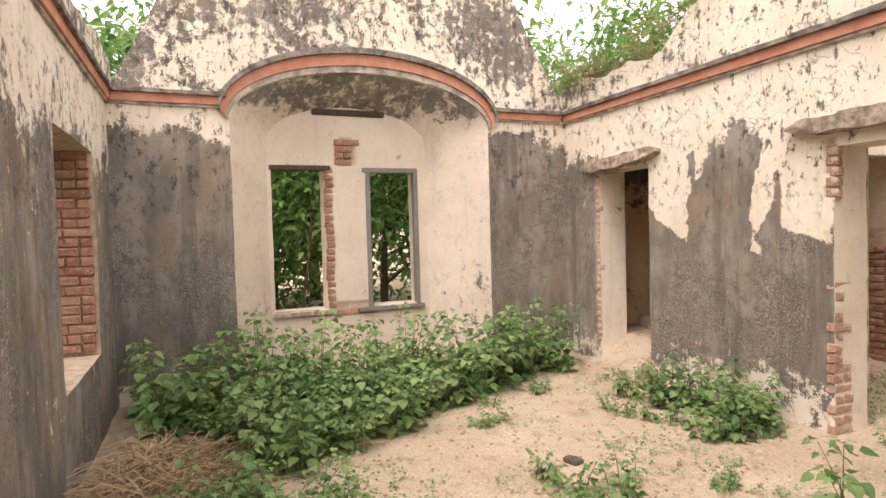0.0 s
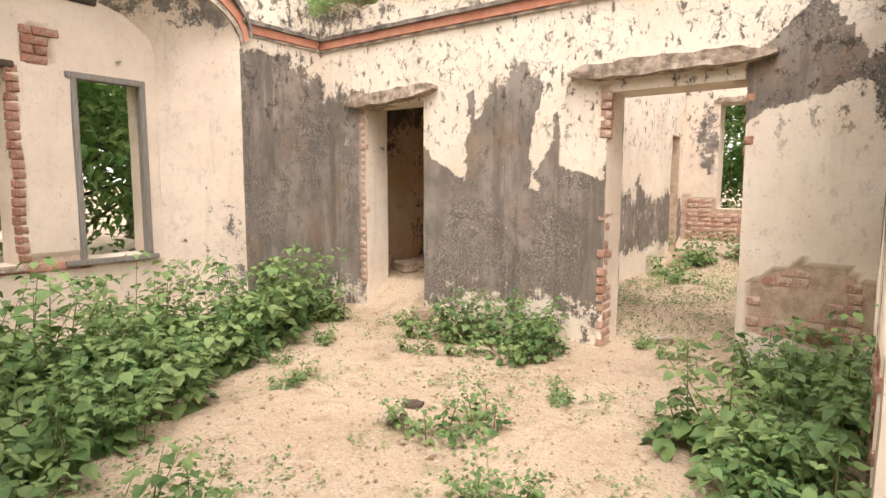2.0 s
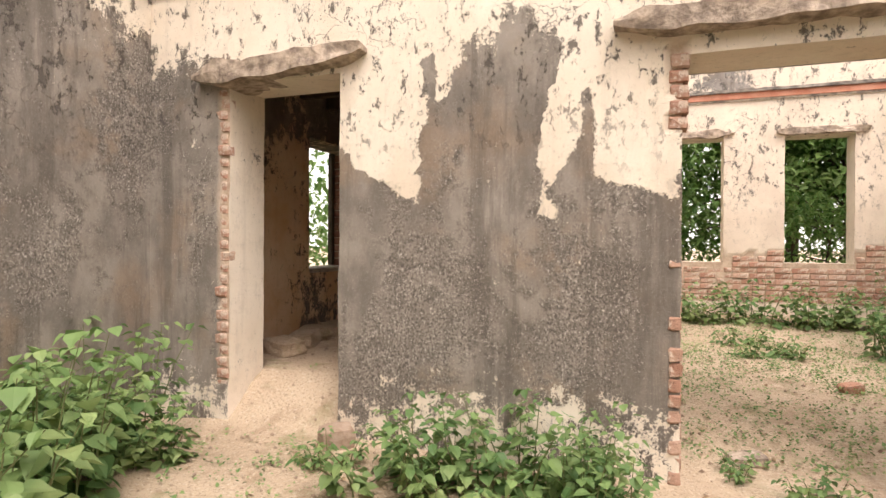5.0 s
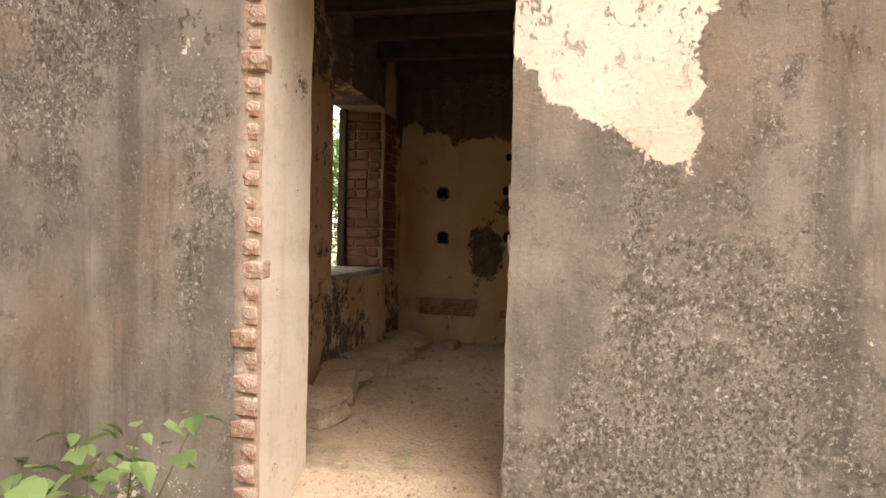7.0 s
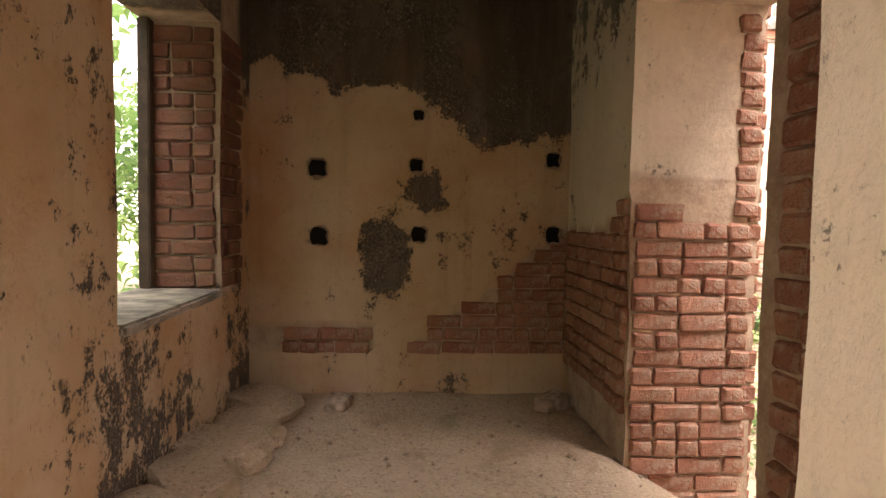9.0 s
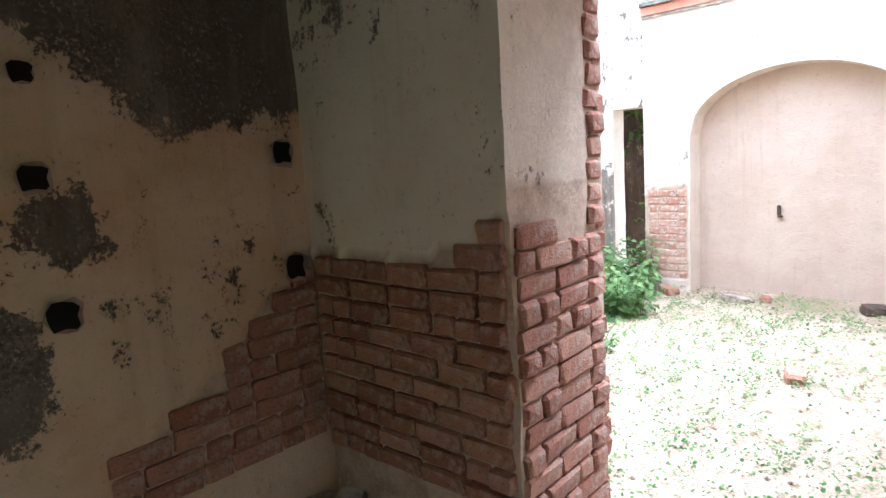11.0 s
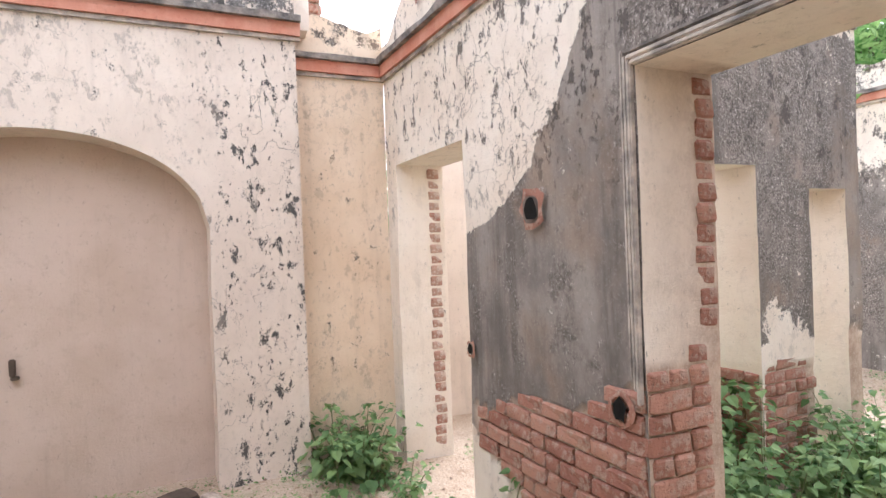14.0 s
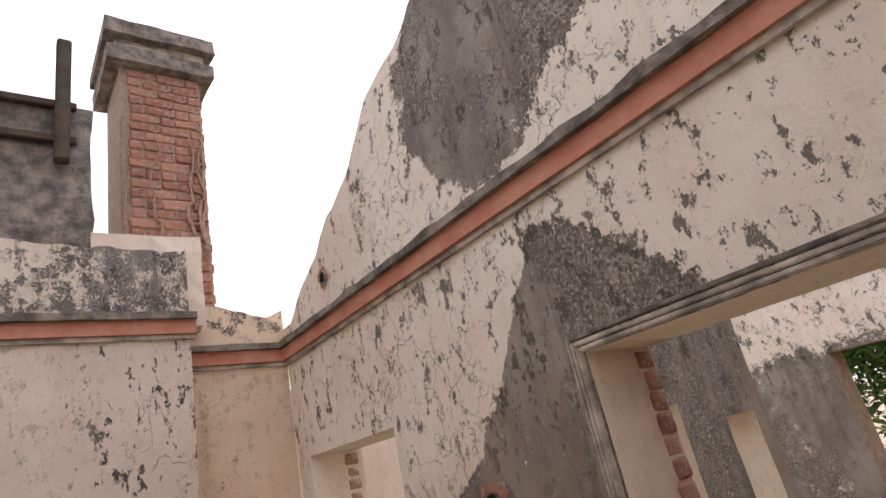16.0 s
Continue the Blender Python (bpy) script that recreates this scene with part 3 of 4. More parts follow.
def cb_in_stain(u, z):
    return 0.15 + 0.25 * fb(u, z, 21, 1.0) + 0.5 * sstep(1.9, 2.6, z) - 0.1


def cb_in_bare(u, z):
    return 1.0 if (u > 2.04 and z < 1.40 + 0.22 * max(0.0, 1 - 3 * (u - 2.05)) + 0.05 * fb(u, z, 4, 4) and u < 3.1) or (u < 1.03 and z < 2.3) else 0.0


def cb_out_stain(u, z):
    return 0.8 * sstep(2.15, 1.5, z + 0.3 * fb(u, z, 23, 1.3) + 0.12 * u) * sstep(0.3, 0.7, z)


def cb_out_bare(u, z):
    return 1.0 if ((2.04 < u < 2.15) or (0.9 < u < 1.03)) and z < 2.45 else 0.0


room_right = make_wall("room_side_wall", (1.45, 0.41), (0, 1), (1, 0), 5.89, 0.63, 3.9, [(1.02, 2.05, -0.3, 2.45, 0), (5.1, 5.6, -0.3, 2.4, 0)], M_PLASTER,
                       "thick plaster wall with brick-edged doorways between room and court", (cb_in_stain, cb_out_stain), (cb_in_bare, cb_out_bare),
                       (none, high_flake), lambda u: 3.75 + 0.12 * fb(u, 0, 9, 1.5), cell=0.05,
                       rim_bare=lambda x, y, z: 1.0 if (y > 2.3 and (z < 1.70 - 0.42 * (x - 1.45) + 0.04 * fb(x, z, 3, 8) or x > 1.93)) or y < 1.7 else 0.0)
ceil = empty("ceiling", "dark wooden ceiling of the small room", "ceiling", "", "structure")
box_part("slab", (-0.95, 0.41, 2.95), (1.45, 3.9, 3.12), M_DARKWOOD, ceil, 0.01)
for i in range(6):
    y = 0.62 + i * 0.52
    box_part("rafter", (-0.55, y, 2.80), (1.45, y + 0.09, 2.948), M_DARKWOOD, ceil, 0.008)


# far wall and niche wall of the second court
def far_stain(u, z):
    x = u + 1.3
    return 0.6 * max(0.0, min(1.0, 2.0 * blob(x, z, 2.5, 2.3, 0.3, 0.8))) + 0.5 * max(0.0, blob(x, z, 4.1, 2.2, 0.3, 0.7)) + (0.5 if z > 3.65 else 0) * (0.6 + fb(x, z, 2, 1.2))


def far_bare(u, z):
    return 1.0 if 0.52 < z < 1.28 + 0.12 * fb(u, z, 3, 2) else 0.0


far = make_wall("far_wall", (1.3, 6.3), (1, 0), (0, 1), 5.9, 0.40, 4.6,
                [(1.38, 2.52, 1.10, 2.97, 0), (3.33, 4.20, 1.10, 2.95, 0), (4.66, 5.11, 1.10, 2.8, 0)], M_PALE,
                "pale plaster wall with window openings over bare brick", (far_stain, none), (far_bare, none), (high_flake, none),
                lambda u: 4.2 + 0.12 * fb(u, 0, 19, 1.3), cell=0.07)


def pier_flake(u, z):
    return 0.95 * sstep(0.74, 0.44, u) + 0.35


def pier_bare(u, z):
    return 1.0 if (u > 2.62 and 0.28 < z < 1.3 + 0.1 * fb(u, z, 3, 3)) else 0.0


niche = make_wall("niche_wall", (6.67, 1.15), (0, 1), (1, 0), 3.13, 0.33, 3.9, [(0.62, 2.61, -0.3, 1.88, 0.62)], M_PALE,
                  "peeling cream wall around a blind arched niche", (lambda u, z: 0.10 + (0.4 if z > 3.3 else 0), none), (pier_bare, none), (pier_flake, none),
                  lambda u: 3.80 + 0.1 * fb(u, 0, 29, 1.5), cell=0.05)
niche_back = make_wall("niche_back_wall", (7.002, 1.2), (0, 1), (1, 0), 3.1, 0.2, 2.8, [], M_NICHE,
                       "smooth pale plaster back of the niche", (lambda u, z: -0.25 + 0.3 * sstep(0.6, 0.2, z), none), (none, none), (none, none), cell=0.12, base_top=2.0)
rec1 = make_wall("recess_wall", (6.9, 0.41), (0, 1), (1, 0), 0.74, 0.3, 3.6, [], M_OCHRE, "ochre-washed recessed wall with black run marks",
                 (lambda u, z: 0.16 if z < 3.3 else 0.4, none), (none, none), (lambda u, z: 0.25, none), lambda u: 3.45 + 0.06 * fb(u, 0, 3, 3), cell=0.06)
rec2 = make_wall("recess_door_wall", (6.9, 4.28), (0, 1), (1, 0), 2.02, 0.3, 3.6, [(0.03, 0.49, -0.3, 2.26, 0)], M_PLASTER,
                 "stained plaster wall with a dark narrow doorway", (lambda u, z: 0.75 * sstep(1.9, 1.3, z + 0.3 * fb(u, z, 3, 2)), none),
                 (lambda u, z: 1.0 if u > 1.05 and z < 1.05 else 0.0, none), (high_flake, none), lambda u: 3.5 + 0.1 * fb(u, 0, 8, 2), cell=0.06)
# passage in the room's plaster, dark all over; side wall and ceiling added, unseen
behind = make_wall("passage_wall", (8.2, 3.7), (0, 1), (1, 0), 3.0, 0.3, 3.2, [], M_SOOTY, "dark plaster wall behind the narrow doorway", (lambda u, z: 0.8, none), cell=0.15)
pass_side = make_wall("passage_side_wall", (7.2, 6.32), (1, 0), (0, 1), 1.3, 0.3, 3.2, [], M_SOOTY, "unseen dark side wall added to close the passage", (lambda u, z: 0.8, none), cell=0.15)
pass_top = empty("ceiling_2", "unseen dark ceiling added over the narrow passage", "ceiling", "", "structure")
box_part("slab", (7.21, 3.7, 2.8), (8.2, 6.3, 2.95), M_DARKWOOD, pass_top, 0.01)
side_room = make_wall("side_room_wall", (7.7, -3.0), (0, 1), (1, 0), 3.0, 0.3, 3.0, [], M_PALE, "plain pale plaster wall of the side room", cell=0.15)

# string courses
ZC = 3.21
cornice("cornice_1", (XB, -0.005), (5.05, -0.005), (0, -1), ZC, "red-painted string course under a mouldy ledge")
cornice("cornice_2", (2.085, 0.415), (6.895, 0.415), (0, 1), 3.05, "red-painted string course with blackened ledge")
cornice("cornice_3", (XB + 0.005, YN), (XB + 0.005, -4.42), (1, 0), ZC, "short red-painted string course beside the arch")
cornice("cornice_4", (XB + 0.005, -1.18), (XB + 0.005, -0.1), (1, 0), ZC, "short red-painted string course beside the arch")
cornice("cornice_5", (6.665, 1.12), (6.665, 4.28), (-1, 0), 3.22, "red-painted string course over the niche")
cornice("cornice_6", (6.895, 0.42), (6.895, 1.14), (-1, 0), 3.05, "red-painted string course in the recess")
cornice("cornice_7", (5.055, -0.1), (5.055, -2.64), (-1, 0), ZC, "faded red string course on the side wall")
cornice("cornice_8", (XB, YN + 0.005), (8.0, YN + 0.005), (0, 1), ZC, "faded red string course on the near wall")
cornice("cornice_9", (2.085, 6.295), (6.895, 6.295), (0, -1), 3.53, "red-painted string course over the windows")

# red archivolt over the bay
arch = empty("cornice_10", "red-painted archivolt over the bay with mouldy ledge", "cornice", "", "structure")
for pn, r0, r1, dep, mat in (("band", 0.10, 0.23, 0.045, M_TERRA), ("ledge", 0.232, 0.30, 0.09, M_BLACKTOP), ("fillet", 0.02, 0.098, 0.025, M_LIME)):
    verts, faces = [], []
    n = 60
    for i in range(n + 1):
        a = math.pi * (1 - i / n)
        for r, o in ((r0, 0.0), (r0, dep), (r1, dep), (r1, 0.0)):
            j = 0.006 * fb(i * 0.2, r, 0, 2) if o else 0
            verts.append((XB + 0.006 + o + j, -2.8 + (1.6 + r * 0.4) * math.cos(a), 3.04 + (0.62 + r) * math.sin(a) + r * 0.45 * (1 - math.sin(a))))
    for i in range(n):
        for q_ in range(4):
            a_, b_ = i * 4 + q_, i * 4 + (q_ + 1) % 4
            faces.append((a_, b_, b_ + 4, a_ + 4))
    mesh_ob(pn, verts, faces, mat, arch)


# lintels: broken plaster brows over the openings
def lintel(name, x0, x1, y0, y1, z0, z1, label, tilt=0.0):
    th = empty(name, label, "lintel", "", "structure")
    bm = bmesh.new()
    n = max(6, int((x1 - x0) / 0.06))
    ring = 10
    rows = []
    for i in range(n + 1):
        f = i / n
        end = min(1.0, 4.5 * min(f, 1 - f) + 0.25)
        row = []
        zc, hh = (z0 + z1) / 2 + tilt * (f - 0.5), (z1 - z0) / 2 * end
        for k_ in range(ring):
            a = 2 * math.pi * k_ / ring
            ca, sa = math.cos(a), math.sin(a)
            ny = max(-1, min(1, 1.5 * ca))
            nz = max(-1, min(1, 1.4 * sa))
            r = 0.028 * fb(f * (x1 - x0), k_, z0, 4)
            row.append(bm.verts.new((x0 + (x1 - x0) * f, (y0 + y1) / 2 + ny * (y1 - y0) / 2 + r * ca, zc + nz * hh + r + (0.03 * fb(f * 3 * (x1 - x0), 0, x0, 1) if sa > 0.3 else 0))))
        rows.append(row)
    for a, b in zip(rows, rows[1:]):
        for k_ in range(ring):
            bm.faces.new((a[k_], a[(k_ + 1) % ring], b[(k_ + 1) % ring], b[k_]))
    bm.faces.new(rows[0])
    bm.faces.new(list(reversed(rows[-1])))
    bmesh.ops.recalc_face_normals(bm, faces=bm.faces)
    part("slab", bm, M_STONE, th)
    return th


lintel("trim_1", -0.28, 1.08, -0.10, 0.30, 2.465, 2.63, "broken stone lintel with ragged plaster edge", 0.08)
lintel("trim_2", 2.64, 4.34, -0.10, 0.30, 2.465, 2.62, "broken stone lintel with ragged plaster edge")
lintel("trim_3", 2.57, 3.96, 6.24, 6.5, 2.975, 3.08, "thin stone lintel over the window")
lintel("trim_4", 4.52, 5.67, 6.24, 6.5, 2.955, 3.06, "thin stone lintel over the window")

# moulded frame of the wide opening, seen from the second court
frm = empty("trim_5", "fluted plaster architrave round the wide doorway", "architrave", "", "structure")
for k_, o in enumerate((0.0, 0.024, 0.048)):
    d = 0.022 - 0.006 * k_
    box_part("moulding", (4.143 + o, 0.412, 1.06 + 0.05 * k_), (4.162 + o, 0.418 + d, 2.363 + o + 0.019), M_LIME, frm, 0.005, 0.003)
    box_part("moulding", (2.978 - o, 0.412, 0.4), (2.997 - o, 0.418 + d, 2.363 + o + 0.019), M_LIME, frm, 0.005, 0.003)
    box_part("moulding", (2.997 - o, 0.412, 2.363 + o), (4.143 + o, 0.418 + d, 2.382 + o), M_BLACKTOP if k_ == 2 else M_LIME, frm, 0.005, 0.003)


# ---- things ----
def tube(bm, pts, radii, sides=6):
    rings = []
    for i, p in enumerate(pts):
        p = Vector(p)
        d = (Vector(pts[min(i + 1, len(pts) - 1)]) - Vector(pts[max(i - 1, 0)])).normalized()
        side = d.orthogonal().normalized()
        up = d.cross(side)
        rings.append([bm.verts.new(p + (side * math.cos(2 * math.pi * k_ / sides) + up * math.sin(2 * math.pi * k_ / sides)) * radii[i]) for k_ in range(sides)])
    for a, b in zip(rings, rings[1:]):
        for k_ in range(sides):
            bm.faces.new((a[k_], a[(k_ + 1) % sides], b[(k_ + 1) % sides], b[k_]))
    bm.faces.new(list(reversed(rings[0])))
    bm.faces.new(rings[-1])


def leaf(verts, faces, p, yaw, droop, size, wide=0.8, roll=0.0):
    """A pointed, slightly folded heart-shaped leaf."""
    m = Matrix.Translation(p) @ Matrix.Rotation(yaw, 4, "Z") @ Matrix.Rotation(droop, 4, "Y") @ Matrix.Rotation(roll, 4, "X")
    w = wide * size / 2
    base = len(verts)
    for v in ((0, 0, 0), (0.18 * size, w * 0.9, 0.10 * size), (0.50 * size, w * 0.85, 0.08 * size), (size, 0, -0.10 * size),
              (0.50 * size, -w * 0.85, 0.08 * size), (0.18 * size, -w * 0.9, 0.10 * size), (0.5 * size, 0, 0)):
        verts.append(tuple(m @ Vector(v)))
    faces += [(base, base + 6, base + 2, base + 1), (base + 6, base + 3, base + 2), (base, base + 5, base + 4, base + 6), (base + 6, base + 4, base + 3)]


def weed(name, height, spread, stems, size, seed, label, pairs=9):
    """A leafy weed: thin branching stems with pairs of heart-shaped leaves."""
    rnd = random.Random(seed)
    th = empty(name, label, "plant", "weeds")
    bm = bmesh.new()
    verts, faces = [], []
    for s in range(stems):
        a = rnd.uniform(0, 6.28)
        r = spread * math.sqrt(rnd.random()) * 0.55
        h = height * rnd.uniform(0.35, 1.0)
        lean = rnd.uniform(0.05, 0.55) * spread
        x0, y0 = r * math.cos(a), r * math.sin(a)
        a2 = a + rnd.uniform(-0.8, 0.8)
        pts = [(x0 + lean * f * f * math.cos(a2), y0 + lean * f * f * math.sin(a2), -0.05 + (h + 0.05) * f) for f in (0, 0.35, 0.7, 1.0)]
        tube(bm, pts, [0.006, 0.005, 0.004, 0.002], 4)
        for i in range(pairs):
            f = 0.04 + 0.96 * (i + rnd.uniform(-0.3, 0.3)) / (pairs - 1)
            f = min(1.0, max(0.05, f))
            p = Vector((x0 + lean * f * f * math.cos(a2), y0 + lean * f * f * math.sin(a2), h * f))
            for k_ in range(3 if f < 0.95 else 5):
                yaw = i * 1.57 + k_ * (3.14 if f < 0.95 else 1.57) + rnd.uniform(-0.5, 0.5)
                sz = size * rnd.uniform(0.5, 1.3) * (1.15 - 0.5 * f)
                stalk = sz * rnd.uniform(0.3, 1.0)
                q = p + Vector((math.cos(yaw) * stalk, math.sin(yaw) * stalk, stalk * rnd.uniform(0.0, 0.5)))
                leaf(verts, faces, q, yaw, rnd.uniform(-0.1, 0.75), sz, rnd.uniform(0.7, 0.95), rnd.uniform(-0.4, 0.4))
    tagged(part("stem", bm, M_STEM, th), kind="stuff")
    tagged(mesh_ob("foliage", verts, faces, M_LEAF, th), kind="stuff")
    return th


kinds = [weed("weed", 0.95, 0.70, 16, 0.13, 1, "tall green weed with heart-shaped leaves growing from the soil"),
         weed("weed", 0.75, 0.75, 18, 0.12, 2, "bushy green weed with heart-shaped leaves growing from the soil"),
         weed("weed", 0.55, 0.55, 14, 0.10, 3, "low green weed with soft leaves growing from the soil", 7),
         weed("weed", 0.35, 0.40, 7, 0.07, 4, "small green weed seedling cluster on sandy soil", 6)]
first = [False] * 4


def plant(kind, x, y, scale=1.0, turn=0.0):
    m = pose(x, y, ground_z(x, y), 0, 0, turn) @ Matrix.Diagonal((scale, scale, scale, 1))
    if not first[kind]:
        first[kind] = True
        kinds[kind].matrix_world = m
    else:
        o = copy_thing(kinds[kind], m)
        o.scale = (scale, scale, scale)


rp = random.Random(5)
# first court: a thicket under the bay, clumps by the long wall and on the path's edge
for x, y, kd, sc in ((-0.25, -4.9, 1, 1.1), (0.35, -5.05, 0, 1.0), (0.2, -4.45, 1, 1.1), (0.75, -4.55, 1, 1.0), (-0.3, -4.0, 0, 0.95), (0.35, -3.9, 0, 1.0),
                     (1.0, -4.1, 1, 0.95), (1.5, -4.1, 0, 0.9), (-0.2, -3.4, 1, 1.0), (0.5, -3.3, 0, 1.0), (1.0, -3.4, 1, 0.95), (-0.2, -2.8, 0, 0.95),
                     (0.45, -2.6, 1, 1.0), (0.8, -2.95, 0, 0.8), (-0.3, -2.1, 1, 1.0), (0.2, -2.0, 0, 0.95), (0.95, -2.1, 3, 0.6), (1.5, -2.4, 3, 0.7),
                     (-0.35, -1.4, 0, 1.05), (-0.12, -1.4, 0, 0.95), (0.75, -1.45, 3, 0.6), (-0.35, -0.75, 0, 1.1), (-0.1, -0.75, 1, 0.9),
                     (1.35, -3.75, 1, 0.8), (2.8, -4.15, 2, 1.0), (2.7, -4.4, 1, 0.85), (2.5, -4.65, 1, 0.7),
                     (1.05, -0.42, 3, 0.9), (1.45, -0.5, 3, 1.2), (1.8, -0.45, 2, 0.8), (2.15, -0.45, 2, 0.95), (2.45, -0.38, 0, 0.85), (2.55, -0.75, 2, 0.9),
                     (2.1, -0.9, 3, 1.1), (1.7, -1.1, 3, 0.9), (2.72, -0.42, 3, 1.0), (2.9, -2.5, 3, 0.8), (3.65, -3.0, 2, 0.62), (3.1, -2.2, 3, 0.9), (3.3, -1.5, 3, 0.7),
                     (4.85, -2.6, 2, 0.85), (4.85, -2.3, 2, 1.1), (4.7, -1.7, 1, 1.05), (4.75, -1.15, 0, 0.85), (4.55, -0.5, 2, 1.0), (4.8, -0.35, 1, 0.9), (4.3, -0.2, 3, 0.9),
                     (3.3, 0.3, 3, 0.8), (3.7, 0.1, 3, 0.7)):
    plant(kd, x, y, sc * rp.uniform(0.65, 1.10), rp.uniform(0, 360))
# second court
for x, y, kd, sc in ((5.55, 4.02, 1, 0.7), (5.43, 4.14, 2, 1.0), (6.41, 4.27, 0, 0.75), (6.52, 4.49, 1, 0.8), (3.94, 3.64, 3, 0.9), (4.17, 3.76, 3, 0.9), (4.74, 1.41, 3, 0.8),
                     (4.86, 0.75, 2, 0.85), (5.15, 0.68, 3, 1.1), (6.52, 0.97, 2, 0.85), (6.69, 0.84, 1, 0.75), (6.24, 0.68, 3, 0.9), (6.58, 5.73, 1, 0.8), (6.12, 5.92, 0, 0.8),
                     (4.17, 5.73, 2, 1.1), (4.97, 5.60, 1, 0.8), (5.55, 5.35, 2, 1.0), (3.37, 5.73, 1, 0.75), (2.56, 5.22, 2, 1.0), (2.45, 4.21, 3, 1.2), (2.79, 3.57, 3, 1.0), (3.82, 4.46, 3, 1.0),
                     (5.60, -1.20, 0, 1.0), (5.70, -1.80, 1, 1.1), (6.10, -1.50, 0, 1.1), (4.50, -1.90, 1, 0.9), (6.50, -2.00, 1, 1.2)):
    plant(kd, x, y, sc, rp.uniform(0, 360))

# ground cover: sprigs too many to count
rg = random.Random(11)
gv, gf = [], []
while len(gv) < 7 * 34000:
    x, y = rg.uniform(-0.7, 6.9), rg.uniform(-5.4, 6.1)
    dens = 0.5 + 0.9 * fb(x, y, 31, 0.9)
    if y > 0.5:
        if x < 2.2:
            continue
        dens += 0.35
    else:
        dens -= 0.35
        if -0.05 < y < 0.45:
            continue
    if rg.random() > dens:
        continue
    z = ground_z(x, y)
    for k_ in range(rg.randint(3, 7)):
        leaf(gv, gf, Vector((x + rg.uniform(-0.04, 0.04), y + rg.uniform(-0.04, 0.04), z + rg.uniform(0, 0.05))), rg.uniform(0, 6.28), rg.uniform(-0.9, 0.3),
             rg.uniform(0.011, 0.032), 0.7, rg.uniform(-0.5, 0.5))
cover = mesh_ob("ground_cover", gv, gf, M_LEAF)
tagged(cover, "thin patches of tiny green ground plants on sand", "ground plants", "", "stuff")

# gravel and crumbs of plaster
cv, cf = [], []
for _ in range(4200):
    x, y = rg.uniform(-0.7, 6.9), rg.uniform(-5.4, 6.1)
    r = rg.choice((0.006, 0.008, 0.012, 0.018))
    z = ground_z(x, y) + r * 0.3
    b0 = len(cv)
    for dx, dy, dz in ((1, 0, 0), (-1, 0, 0), (0, 1, 0), (0, -1, 0), (0, 0, 0.8), (0, 0, -0.8)):
        j = rg.uniform(0.6, 1.2)
        cv.append((x + dx * r * j, y + dy * r * j, z + dz * r * j))
    for a, b, c in ((0, 2, 4), (2, 1, 4), (1, 3, 4), (3, 0, 4), (2, 0, 5), (1, 2, 5), (3, 1, 5), (0, 3, 5)):
        cf.append((b0 + a, b0 + b, b0 + c))
gravel = mesh_ob("gravel", cv, cf, M_MORTAR)
tagged(gravel, "scattered crumbs of mortar and gravel on soil", "gravel", "", "stuff")

# dry leaves and chaff on the soil
lv, lf = [], []
for _ in range(3800):
    x, y = rg.uniform(-0.7, 6.9), rg.uniform(-5.4, 6.1)
    if rg.random() > 0.55 + 0.8 * fb(x, y, 51, 0.8) or (-0.05 < y < 0.45) or (x < 2.1 and y > 0):
        continue
    leaf(lv, lf, Vector((x, y, ground_z(x, y) + 0.008)), rg.uniform(0, 6.28), rg.uniform(-0.35, 0.2), rg.uniform(0.015, 0.055), rg.uniform(0.3, 0.7), rg.uniform(-0.4, 0.4))
litter = mesh_ob("leaf_litter", lv, lf, M_LITTER)
tagged(litter, "scattered dry brown leaves and chaff on soil", "leaf litter", "", "stuff")

# heap of dry straw by the near wall
bm = bmesh.new()
for _ in range(1500):
    a, r = rg.uniform(0, 6.28), math.sqrt(rg.random())
    x, y = 1.9 + 1.1 * r * math.cos(a), -5.05 + 0.5 * r * math.sin(a)
    z = ground_z(x, y) + 0.30 * (1 - r * r) * rg.random()
    d = rg.uniform(0, 6.28)
    ln = rg.uniform(0.12, 0.45)
    e = rg.uniform(-0.1, 0.25)
    tube(bm, [(x, y, z), (x + ln * 0.5 * math.cos(d), y + ln * 0.5 * math.sin(d), z + ln * e + 0.02), (x + ln * math.cos(d + 0.3), y + ln * math.sin(d + 0.3), z + ln * e * 0.6)], [0.005, 0.004, 0.003], 3)
straw = empty("straw_heap", "heap of dry pinkish straw and twigs by the wall", "straw", "", "stuff")
part("stalk", bm, M_STRAW, straw)


def stone(name, x, y, sx, sy, sz, mat, label, cat, turn=0.0, seed=0):
    bm = bmesh.new()
    bmesh.ops.create_cube(bm, size=1)
    bmesh.ops.subdivide_edges(bm, edges=list(bm.edges), cuts=2, use_grid_fill=True)
    for v in bm.verts:
        n = v.co.normalized() * 0.62
        v.co = v.co.lerp(n, 0.45) + Vector((fb(*v.co, 3 + seed), fb(v.co.y, v.co.z, seed, 3), fb(v.co.z, v.co.x, seed, 3))) * 0.10
    bmesh.ops.scale(bm, vec=(sx, sy, sz), verts=bm.verts)
    me = bpy.data.meshes.new(name)
    bm.to_mesh(me)
    bm.free()
    me.materials.append(mat)
    ob = new(name, me)
    ob.matrix_world = pose(x, y, ground_z(x, y) + sz * 0.28, 4, -5, turn)
    return tagged(ob, label, cat)


